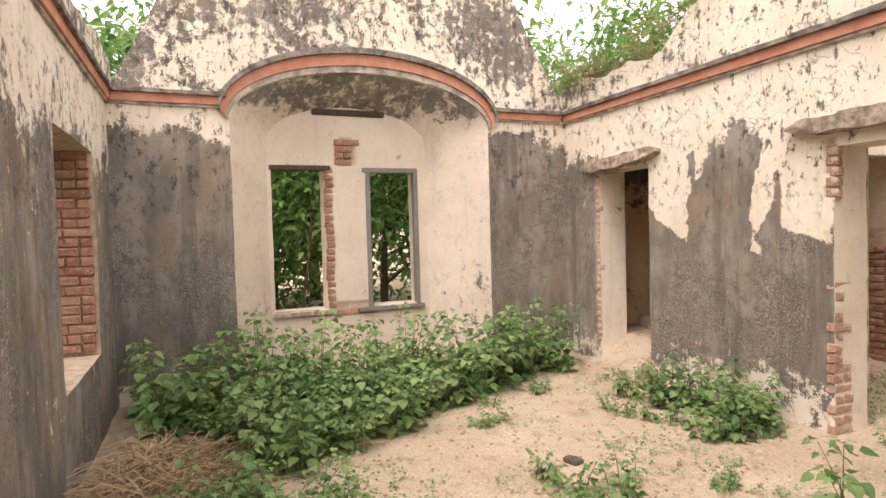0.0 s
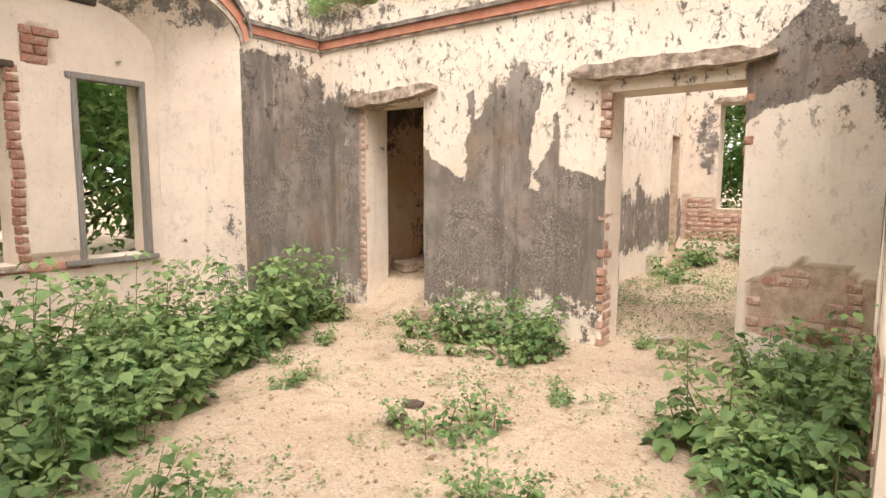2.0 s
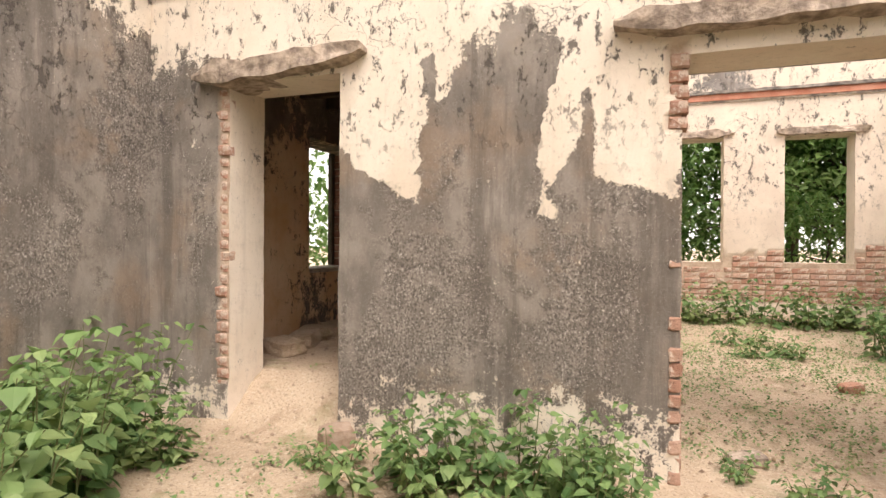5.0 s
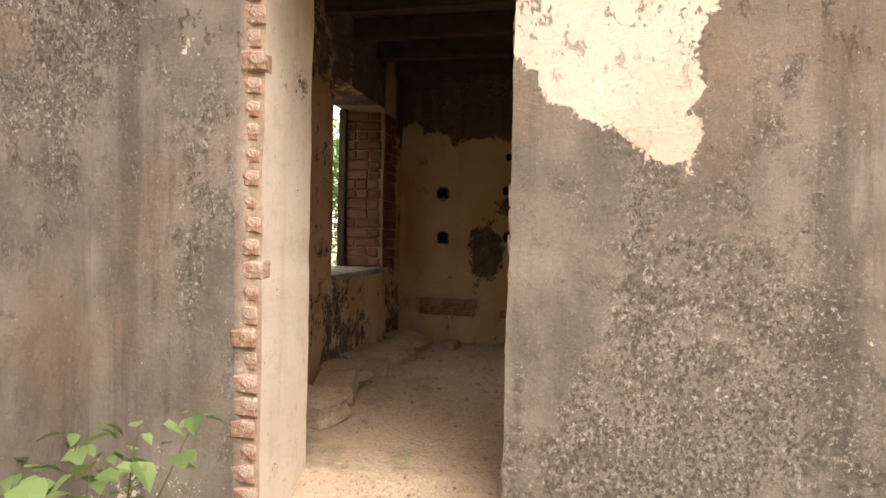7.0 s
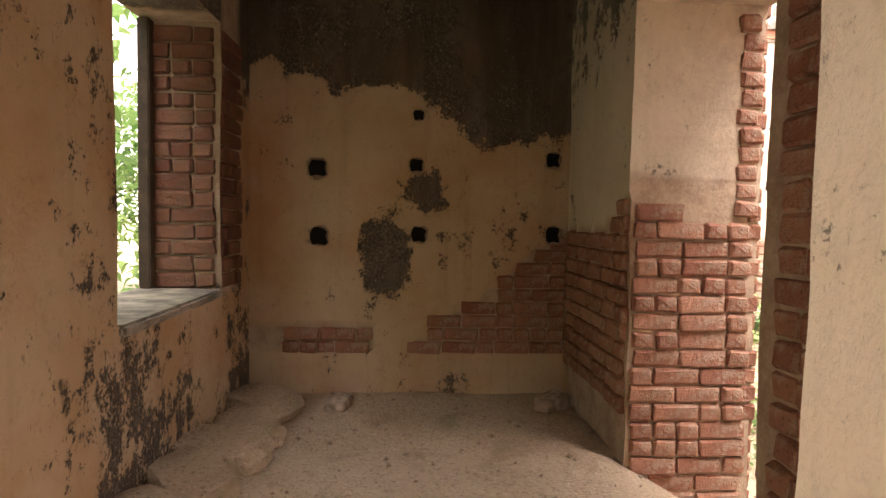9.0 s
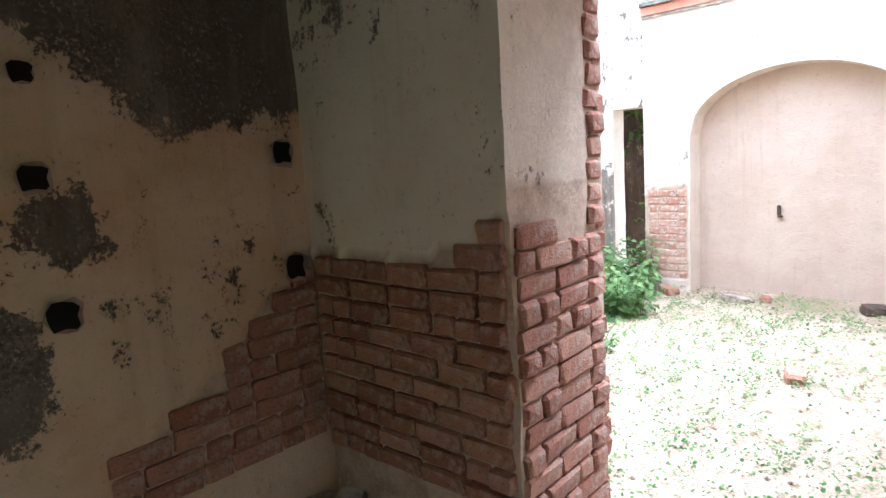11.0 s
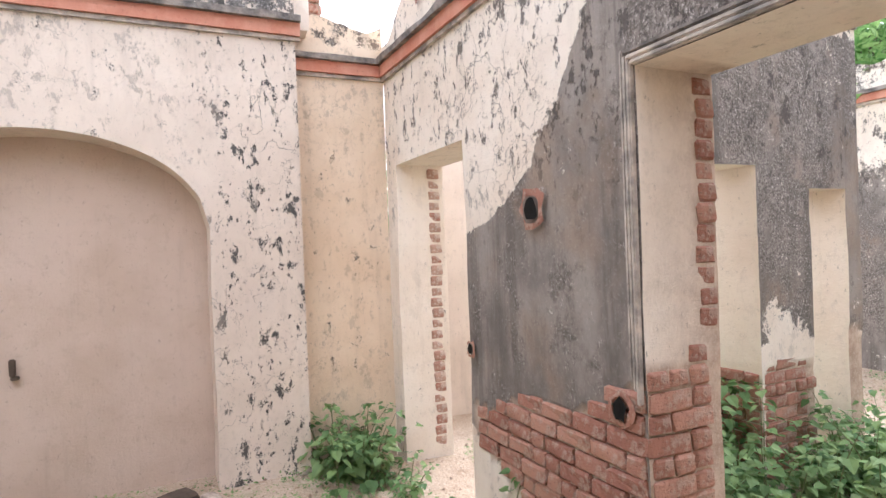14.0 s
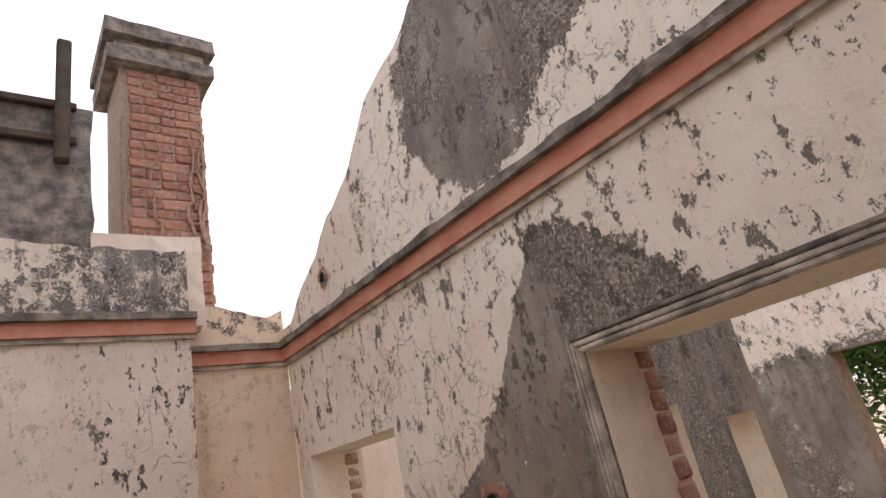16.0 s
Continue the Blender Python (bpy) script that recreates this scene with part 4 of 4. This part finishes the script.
stone("brick", 4.40, 2.26, 0.17, 0.12, 0.10, M_BRICK, "loose broken red brick lying on the sand", "brick", 20, 1)
stone("rubble", 6.46, 3.20, 0.30, 0.16, 0.08, M_STONE, "pale plaster slab lying before the niche", "rubble", 70, 2)
stone("rubble", 6.50, 2.95, 0.12, 0.10, 0.08, M_BRICK, "reddish brick fragment lying before the niche", "rubble", 10, 3)
stone("rubble", 6.52, 2.03, 0.16, 0.22, 0.10, M_DARKWOOD, "dark charred lump of rubble at the niche", "rubble", 30, 4)
stone("rubble", 6.46, 1.84, 0.12, 0.1, 0.07, M_STONE, "small pale stone at the foot of the niche", "rubble", 30, 5)
stone("rubble", 6.52, 3.95, 0.22, 0.16, 0.10, M_BRICK, "broken brick lump beside the niche pier", "rubble", 50, 6)
stone("rubble", 2.6, -2.5, 0.16, 0.13, 0.07, M_STONE, "pale stone lying on the sand", "rubble", 50, 7)
stone("rubble", 2.5, -2.2, 0.14, 0.09, 0.05, M_BARK, "dark dry clod lying on the sand", "rubble", 10, 8)
stone("rubble", 3.4, 0.55, 0.22, 0.14, 0.07, M_STONE, "pale stone slab lying in the wide doorway", "rubble", 15, 9)
stone("rubble", 4.12, -0.12, 0.20, 0.14, 0.10, M_MORTAR, "lump of fallen mortar by the doorway", "rubble", 40, 10)
stone("rubble", 0.93, -0.1, 0.22, 0.18, 0.16, M_MORTAR, "broken footing stone at the doorway's corner", "rubble", 40, 11)
stone("brick", 1.3, 3.22, 0.22, 0.12, 0.10, M_STONE, "pale loose brick lying in the room's corner", "brick", 35, 12)
stone("brick", 0.05, 3.2, 0.18, 0.12, 0.08, M_STONE, "loose dusty brick by the room's back wall", "brick", 75, 13)
for i in range(7):
    stone("rubble", -0.42 + 0.1 * rg.random(), 1.1 + 0.33 * i, 0.26, 0.38, 0.16, M_SOIL, "crumbled plaster heap at the foot of the wall", "rubble", rg.uniform(0, 90), 20 + i)

# grey wooden frame in one bay window
wf = empty("window_1", "grey weathered wooden window frame without glass", "window", "", "structure")
for lo, hi, nm in (((-1.30, -2.755, 0.805), (-1.205, -2.695, 2.595), "stile"), ((-1.30, -2.10, 0.805), (-1.205, -2.04, 2.595), "stile"),
                   ((-1.305, -2.80, 2.535), (-1.20, -2.04, 2.598), "head"), ((-1.33, -2.90, 0.745), (-1.17, -1.99, 0.80), "sill")):
    box_part(nm, lo, hi, M_WOOD, wf, 0.008)
wl = empty("window_2", "splintered dark timber lintel over the bare window gap", "window", "", "structure")
box_part("head", (-1.33, -3.95, 2.56), (-1.20, -3.2, 2.62), M_DARKWOOD, wl, 0.008)
# dark bar added for the shaded gap between window wall and arch soffit
box_part("beam", (-1.30, -3.42, 3.25), (-1.19, -2.48, 3.33), M_DARKWOOD, wl, 0.012, 0.008)
box_part("sill", (-1.35, -3.95, 0.74), (-1.18, -3.2, 0.80), M_STONE, wl, 0.012, 0.006)
cs = empty("window_3", "mossy cracked sill of the dim room's window", "window", "", "structure")
box_part("sill", (-0.97, 1.87, 1.02), (-0.535, 2.95, 1.065), M_LIME, cs, 0.012, 0.008)
box_part("frame_post", (-0.94, 2.88, 1.07), (-0.88, 2.945, 2.44), M_DARKWOOD, cs, 0.006)


# putlog holes: square sockets, their inner shade drawn as flat black discs
def socket(x, z, s, wall_y, facing, label, rim_mat, dark_mat, open_=1.0):
    """A hole drawn flat on a wall: a crumbled rim and a black disc painted as its shade."""
    th = empty("putlog_hole", label, "wall hole", "putlog holes")
    bm = bmesh.new()
    rim, inner = [], []
    lim = 0.75 if open_ == 1.0 else 1.1
    for i in range(12):
        a = 2 * math.pi * i / 12
        c, s_ = math.cos(a), math.sin(a)
        q = 1 / max(abs(c), abs(s_)) * 0.8 + 0.2
        r = s * (0.60 + 0.30 * fb(x + i * 0.7, z, 1, 1))
        rim.append(bm.verts.new((x + c * r * q, wall_y + facing * 0.012, z + s_ * r * q)))
        inner.append(bm.verts.new((x + c * s * 0.42 * q, wall_y + facing * 0.016, z + s_ * s * 0.42 * q)))
    for i in range(12):
        bm.faces.new((rim[i], rim[(i + 1) % 12], inner[(i + 1) % 12], inner[i]))
    part("rim", bm, rim_mat, th)
    bm = bmesh.new()
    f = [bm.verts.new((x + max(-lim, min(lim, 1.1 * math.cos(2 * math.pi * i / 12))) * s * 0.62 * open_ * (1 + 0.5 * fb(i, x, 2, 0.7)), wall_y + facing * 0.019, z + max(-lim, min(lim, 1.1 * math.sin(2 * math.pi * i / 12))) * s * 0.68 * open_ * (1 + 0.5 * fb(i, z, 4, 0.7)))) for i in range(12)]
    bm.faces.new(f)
    part("shade_disc", bm, dark_mat, th)


# near-black colour that stands for the shade inside the holes
M_HOLE_SHADE = simple("painted_hole_shade", (0.006, 0.005, 0.004), (0.012, 0.010, 0.008), 10)
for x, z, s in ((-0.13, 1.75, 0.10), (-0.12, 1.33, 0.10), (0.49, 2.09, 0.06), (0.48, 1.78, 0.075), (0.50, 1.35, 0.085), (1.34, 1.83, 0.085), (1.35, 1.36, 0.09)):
    socket(x, z, s, 3.49, -1, "small square putlog hole in sooty plaster", M_MORTAR, M_HOLE_SHADE)
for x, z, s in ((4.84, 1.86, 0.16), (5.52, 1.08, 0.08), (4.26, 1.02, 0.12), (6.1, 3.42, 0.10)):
    socket(x, z, s, 0.42, 1, "crumbled socket in the stained plaster wall", M_BRICK, M_HOLE_SHADE, 0.5)

# nail stub in the niche
nail = empty("wall_hook", "rusty bent iron stub in the niche wall", "hook")
box_part("stem", (6.97, 2.93, 0.97), (7.002, 2.965, 1.08), M_DARKWOOD, nail, 0.006)
box_part("foot", (6.945, 2.91, 0.95), (7.002, 2.955, 0.972), M_DARKWOOD, nail, 0.006)

# roofline over the niche wall: parapet, burnt rafters, chimney
par = empty("parapet", "black-stained parapet with charred rafter ends above the niche", "parapet", "", "structure")
box_part("upstand", (6.80, 1.70, 3.86), (7.05, 4.28, 4.95), M_BLACKTOP, par, 0, 0.03, "mould-blackened plaster upstand", 8)
box_part("lower_upstand", (6.78, 1.71, 3.30), (7.07, 4.28, 3.85), M_LIME, par, 0, 0.02, "pale plaster with black mould runs", 8)
box_part("low_wall", (6.72, 1.03, 3.30), (7.02, 1.70, 3.95), M_PALE, par, 0, 0.02, "pale plastered stub", 5)
for i in range(6):
    y = 1.84 + i * 0.42
    box_part("rafter", (6.68, y, 4.45), (6.77, y + 0.09, 5.45 + 0.1 * (i % 2)), M_DARKWOOD, par, 0.01, 0.006)
for z in (4.62, 4.90):
    box_part("batten", (6.74, 1.80, z), (6.79, 4.2, z + 0.055), M_DARKWOOD, par, 0.006)
chim = empty("chimney", "tall red brick chimney wrapped in dry creeper", "chimney")
box_part("core", (7.06, 0.86, 3.35), (7.66, 1.48, 5.62), M_MORTAR, chim, 0)
box_part("cap", (6.96, 0.76, 5.62), (7.76, 1.58, 5.76), M_BLACKTOP, chim, 0, 0.012, "blackened projecting cap", 4)
box_part("cap", (7.02, 0.82, 5.76), (7.70, 1.52, 5.87), M_LIME, chim, 0, 0.012, "pale upper cap course", 4)
box_part("cap", (6.94, 0.74, 5.87), (7.78, 1.60, 6.0), M_BLACKTOP, chim, 0, 0.012, "blackened projecting cap", 4)
bm = bmesh.new()
for i in range(7):
    y, z = 0.92 + 0.07 * i, 3.85
    drift = rg.uniform(-0.03, 0.03)
    pts = []
    for j in range(14):
        y = min(1.46, max(0.88, y + drift + rg.uniform(-0.06, 0.06)))
        z += rg.uniform(0.02, 0.16)
        pts.append((7.026 + rg.uniform(-0.008, 0.006), y, z))
    tube(bm, pts, [0.016 - 0.0008 * j for j in range(14)], 5)
tagged(part("creeper", bm, M_VINE, chim, "dry pale creeper stems"), kind="stuff")


# trees and scrub beyond the walls
def tree(name, height, crown, seed, label, thin=0.10, leaves=2600, size=0.16, low=0.3):
    rnd = random.Random(seed)
    th = empty(name, label, "tree", "trees")
    bm = bmesh.new()
    verts, faces = [], []
    ends = []
    top = (rnd.uniform(-0.3, 0.3), rnd.uniform(-0.3, 0.3), height * 0.8)
    trunk = [(0, 0, -0.2), (top[0] * 0.2, top[1] * 0.1, height * 0.3), (top[0] * 0.6, top[1] * 0.7, height * 0.55), top]
    tube(bm, trunk, [thin, thin * 0.75, thin * 0.5, thin * 0.2], 8)
    part("trunk", bm, M_BARK, th)
    bm = bmesh.new()
    for i in range(16):
        f = low + (1 - low) * rnd.random()
        a = rnd.uniform(0, 6.28)
        b = Vector((top[0] * f, top[1] * f, height * 0.8 * f))
        ln = crown * rnd.uniform(0.55, 1.0)
        e = b + Vector((math.cos(a) * ln, math.sin(a) * ln, ln * rnd.uniform(-0.1, 0.6)))
        mid = (b + e) / 2 + Vector((0, 0, ln * 0.12))
        tube(bm, [b, mid, e], [thin * 0.35, thin * 0.22, thin * 0.07], 5)
        ends += [mid, e, (mid + e) / 2]
    tagged(part("limb", bm, M_BARK, th), kind="stuff")
    for _ in range(leaves):
        c = rnd.choice(ends)
        r = crown * 0.34
        p = c + Vector((rnd.gauss(0, r * 0.6), rnd.gauss(0, r * 0.6), rnd.gauss(-0.05, r * 0.5)))
        leaf(verts, faces, p, rnd.uniform(0, 6.28), rnd.uniform(-0.3, 1.1), size * rnd.uniform(0.6, 1.3), rnd.uniform(0.4, 0.6), rnd.uniform(-0.6, 0.6))
    tagged(mesh_ob("crown", verts, faces, M_TREELEAF, th), kind="stuff")
    return th


t_kinds = [tree("tree", 6.0, 2.4, 1, "leafy green tree outside the ruin", 0.12, 5200, 0.20),
           tree("tree", 4.5, 1.9, 2, "young green tree with slanting limbs outside the ruin", 0.08, 4200, 0.17, 0.15),
           tree("shrub", 2.6, 1.5, 3, "dense green scrub outside the ruin", 0.05, 3600, 0.14, 0.05)]
t_first = [False] * 3


def put_tree(kind, x, y, s, turn):
    m = pose(x, y, ground_z(x, y), 0, 0, turn) @ Matrix.Diagonal((s, s, s, 1))
    if not t_first[kind]:
        t_first[kind] = True
        t_kinds[kind].matrix_world = m
    else:
        o = copy_thing(t_kinds[kind], m)
        o.scale = (s, s, s)


rt = random.Random(8)
for x, y, kd, s in ((-8.0, -3.2, 2, 1.5), (-8.2, -5.2, 2, 1.4), (-7.6, -1.2, 2, 1.4), (-10.5, -4.2, 2, 1.8), (-7.2, 2.6, 2, 1.5), (-4.2, -4.6, 1, 1.0), (-4.5, -1.6, 1, 1.1), (-6.5, -3.4, 0, 1.1), (-7.0, -6, 0, 1.0), (-6.5, 0.5, 0, 1.1), (-9.5, -2, 0, 1.3), (-9.0, -8, 0, 1.3),
                    (-5.0, -5.8, 2, 0.8), (-11, 2.5, 0, 1.4), (-3.6, 3, 1, 0.95), (-4.0, 5, 2, 1.1), (-5.5, 4, 0, 1.0), (-3.4, 1.6, 2, 0.9),
                    (-6.0, 7, 0, 1.2), (-2.6, 8.5, 2, 1.2), (1.5, 9.6, 0, 1.0), (3.4, 9.4, 2, 1.1), (4.8, 9, 1, 1.0), (6.4, 9.8, 0, 1.0), (3.0, 11.5, 0, 1.3), (5.6, 11, 0, 1.2),
                    (7.8, 10, 1, 1.3), (9.5, 8.5, 0, 1.1), (9.6, 5, 2, 1.0), (2.2, 8.6, 2, 0.8), (5.6, 8.3, 2, 0.8),
                    (3.2, -9, 1, 1.1), (4.4, -9.6, 1, 1.2), (2.0, -8.6, 2, 0.8), (5.2, -9.2, 2, 0.9), (3.6, -12, 0, 1.2), (6.0, -11, 0, 1.1), (1.0, -10, 0, 1.1), (4.0, -15, 0, 1.5),
                    (0.2, -8.5, 1, 0.9), (-2.5, -9.5, 0, 1.2), (8.2, -7.8, 0, 1.0), (10.0, -3, 1, 1.0), (11.2, -0.5, 2, 1.2), (8.3, -9.5, 0, 1.3)):
    put_tree(kd, x, y, s, rt.uniform(0, 360))

# leaning bare pole outside the bay window
pole = empty("branch", "thin bare dead branch leaning outside the window", "branch")
bm = bmesh.new()
tube(bm, [(-2.0, -3.55, -0.1), (-1.95, -3.5, 0.7), (-1.9, -3.38, 1.5), (-1.9, -3.3, 2.5)], [0.025, 0.022, 0.018, 0.012], 6)
part("stem", bm, M_DARKWOOD, pole)
pole2 = empty("branch", "dark forked branch outside the dim room's window", "branch")
bm = bmesh.new()
tube(bm, [(-1.6, 2.75, -0.1), (-1.7, 2.7, 1.0), (-1.9, 2.5, 1.6), (-2.2, 2.4, 2.4)], [0.05, 0.045, 0.035, 0.02], 6)
part("stem", bm, M_DARKWOOD, pole2)


# dry creeper and grass tufts on the broken wall tops
def tuft(x, y, z, w, n, seed, mat, label, name):
    rnd = random.Random(seed)
    th = empty(name, label, "wall plants")
    bm = bmesh.new()
    for _ in range(n):
        px, py = x + rnd.gauss(0, w), y + rnd.uniform(-0.15, 0.15)
        pz = z + rnd.uniform(-0.08, 0.12)
        a, ln = rnd.uniform(0, 6.28), rnd.uniform(0.2, 0.6)
        up = rnd.uniform(-0.3, 1.0)
        tube(bm, [(px, py, pz), (px + 0.4 * ln * math.cos(a), py + 0.4 * ln * math.sin(a), pz + ln * up * 0.7), (px + ln * math.cos(a), py + ln * math.sin(a), pz + ln * up * 0.5)],
             [0.006, 0.004, 0.002], 3)
    tagged(part("stalk", bm, M_VINE, th), kind="stuff")
    verts, faces = [], []
    for _ in range(n * 6):
        p = Vector((x + rnd.gauss(0, w), y + rnd.gauss(0, 0.16), z + abs(rnd.gauss(0, 0.18))))
        leaf(verts, faces, p, rnd.uniform(0, 6.28), rnd.uniform(-0.6, 0.9), rnd.uniform(0.04, 0.09), 0.5)
    tagged(mesh_ob("foliage", verts, faces, mat, th), kind="stuff")


tuft(0.3, 0.2, 3.72, 0.6, 160, 3, M_TREELEAF, "green and dry creeper trailing over the broken wall top", "creeper")
tuft(-0.5, 0.1, 3.65, 0.3, 90, 4, M_TREELEAF, "dry creeper hanging from the wall's corner", "creeper")
tuft(1.6, 0.2, 4.0, 0.5, 120, 5, M_TREELEAF, "green creeper growing on the broken wall top", "creeper")
tuft(7.0, 5.3, 3.6, 0.25, 80, 6, M_TREELEAF, "dry grass tuft on the wall top", "creeper")


# ---- bricks, where the plaster has fallen ----
def yes(u, z):
    return True


# the doorway pier between room and court: inner face, reveal and outer edge
lay_bricks(room_right, (1.45, 0.41), (0, 1), (-1, 0), 2.06, 3.10, 0.55, 1.55, lambda u, z: cb_in_bare(u, z) > 0, M_BRICK, seed=3)
lay_bricks(room_right, (1.45, 2.455), (1, 0), (0, -1), 0.02, 0.62, 0.10, 1.62, lambda u, z: z < 1.58 - 0.30 * u, M_BRICK, 0.016, seed=4)
lay_bricks(room_right, (1.45, 2.455), (1, 0), (0, -1), 0.50, 0.63, 1.48, 2.45, yes, M_BRICK, 0.010, seed=5)
lay_bricks(room_right, (2.08, 0.41), (0, 1), (1, 0), 2.05, 2.17, 0.10, 2.45, yes, M_BRICK, 0.004, seed=6)
lay_bricks(room_right, (1.45, 1.435), (1, 0), (0, 1), 0.02, 0.62, 0.10, 2.42, yes, M_BRICK, 0.016, seed=7)
lay_bricks(room_right, (1.45, 0.41), (0, 1), (-1, 0), 0.60, 1.00, 0.30, 2.3, yes, M_BRICK, 0.006, seed=8)
lay_bricks(room_back, (-0.95, 3.5), (1, 0), (0, -1), 0.6, 2.38, 0.34, 1.6, lambda u, z: back_bare(u, z) > 0, M_BRICK, seed=9)
lay_bricks(room_left, (-0.55, 0.41), (0, 1), (1, 0), 2.56, 2.92, 1.06, 2.45, yes, M_SOOTBRICK, seed=10)
lay_bricks(room_left, (-0.55, 2.955), (-1, 0), (0, -1), 0.02, 0.40, 1.07, 2.4, yes, M_SOOTBRICK, 0.02, seed=31)

# wall between the courts
lay_bricks(wall_w, (-1.2, 0), (1, 0), (0, -1), 1.06, 1.15, 0.25, 2.42, yes, M_PALEBRICK, -0.006, seed=11)
lay_bricks(wall_w, (-1.2, 0), (1, 0), (0, -1), 4.13, 4.21, 1.95, 2.36, yes, M_PALEBRICK, -0.004, seed=12)
lay_bricks(wall_w, (3.0, 0.0), (0, 1), (1, 0), 0.0, 0.20, 0.0, 1.3, lambda u, z: z < 0.5 or u < 0.14, M_PALEBRICK, 0.005, seed=13)
lay_bricks(wall_w, (-1.2, 0), (1, 0), (0, -1), 5.40, 6.20, 0.30, 0.95, lambda u, z: w_front_bare(u, z) > 0 and fb(u, z, 41, 2.2) > -0.12 and z < 0.85, M_PALEBRICK, -0.004, seed=14)
lay_bricks(wall_w, (4.14, 0.41), (0, -1), (-1, 0), 0.0, 0.40, 0.0, 1.35, lambda u, z: z < 1.18 + 0.4 * u, M_BRICK, 0.014, seed=15)
lay_bricks(wall_w, (4.14, 0.41), (0, -1), (-1, 0), 0.30, 0.40, 1.33, 2.34, yes, M_BRICK, 0.008, seed=16)
lay_bricks(wall_w, (-1.2, 0.41), (1, 0), (0, 1), 5.34, 6.74, 0.0, 1.30, lambda u, z: w_back_bare(u, z) > 0, M_BRICK, 0.012, seed=17)
lay_bricks(wall_w, (6.70, 0.41), (0, -1), (-1, 0), 0.26, 0.41, 0.1, 2.32, yes, M_PALEBRICK, 0.005, seed=18)

lay_bricks(wall_w, (0.88, 0.0), (0, 1), (-1, 0), 0.035, 0.14, 0.2, 2.42, lambda u, z: fb(z, u, 3, 2.0) > -0.25, M_PALEBRICK, 0.006, seed=33)

# bay, near wall, side wall
lay_bricks(bay_in, (-1.22, -4.3), (0, 1), (1, 0), 0.85, 1.65, 0.55, 0.84, lambda u, z: bay_in_bare(u, z) > 0, M_BRICK, seed=19)
lay_bricks(bay_in, (-1.22, -4.3), (0, 1), (1, 0), 1.02, 1.14, 0.82, 2.6, yes, M_BRICK, 0.006, seed=20)
lay_bricks(bay_in, (-1.22, -4.3), (0, 1), (1, 0), 1.15, 1.45, 2.62, 2.98, lambda u, z: bay_in_bare(u, z) > 0, M_BRICK, seed=21)
lay_bricks(near, (0.2, YN), (0, -1), (1, 0), 0.02, 0.41, 0.78, 2.55, yes, M_BRICK, 0.032, seed=22)
lay_bricks(near, (4.7, YN), (0, -1), (1, 0), 0.02, 0.41, 0.58, 2.38, yes, M_BRICK, 0.032, seed=23)
lay_bricks(right, (5.06, 0), (0, -1), (-1, 0), 1.52, 2.04, 0.0, 0.85, yes, M_BRICK, 0.0, seed=24)
lay_bricks(right, (5.06, -1.50), (1, 0), (0, 1), 0.0, 0.35, 0.0, 0.8, yes, M_BRICK, 0.02, seed=25)

# second court
lay_bricks(far, (1.3, 6.3), (1, 0), (0, -1), 0.85, 5.5, 0.52, 1.42, lambda u, z: far_bare(u, z) > 0 and not (z > 1.06 and (1.34 < u < 2.56 or 3.29 < u < 4.24 or 4.62 < u < 5.15)), M_PALEBRICK, 0.0, seed=27)
lay_bricks(niche, (6.67, 1.15), (0, 1), (-1, 0), 2.63, 3.13, 0.1, 1.4, lambda u, z: pier_bare(u, z) > 0, M_PALEBRICK, 0.0, seed=28)
lay_bricks(rec2, (6.9, 4.28), (0, 1), (-1, 0), 1.06, 1.98, 0.1, 1.05, yes, M_PALEBRICK, 0.0, seed=29)
lay_bricks(chim, (7.06, 0.86), (0, 1), (-1, 0), 0.0, 0.62, 3.40, 5.60, yes, M_BRICK, 0.015, seed=30)
lay_bricks(chim, (7.06, 0.86), (1, 0), (0, -1), 0.0, 0.60, 3.40, 5.60, yes, M_BRICK, 0.015, seed=32)
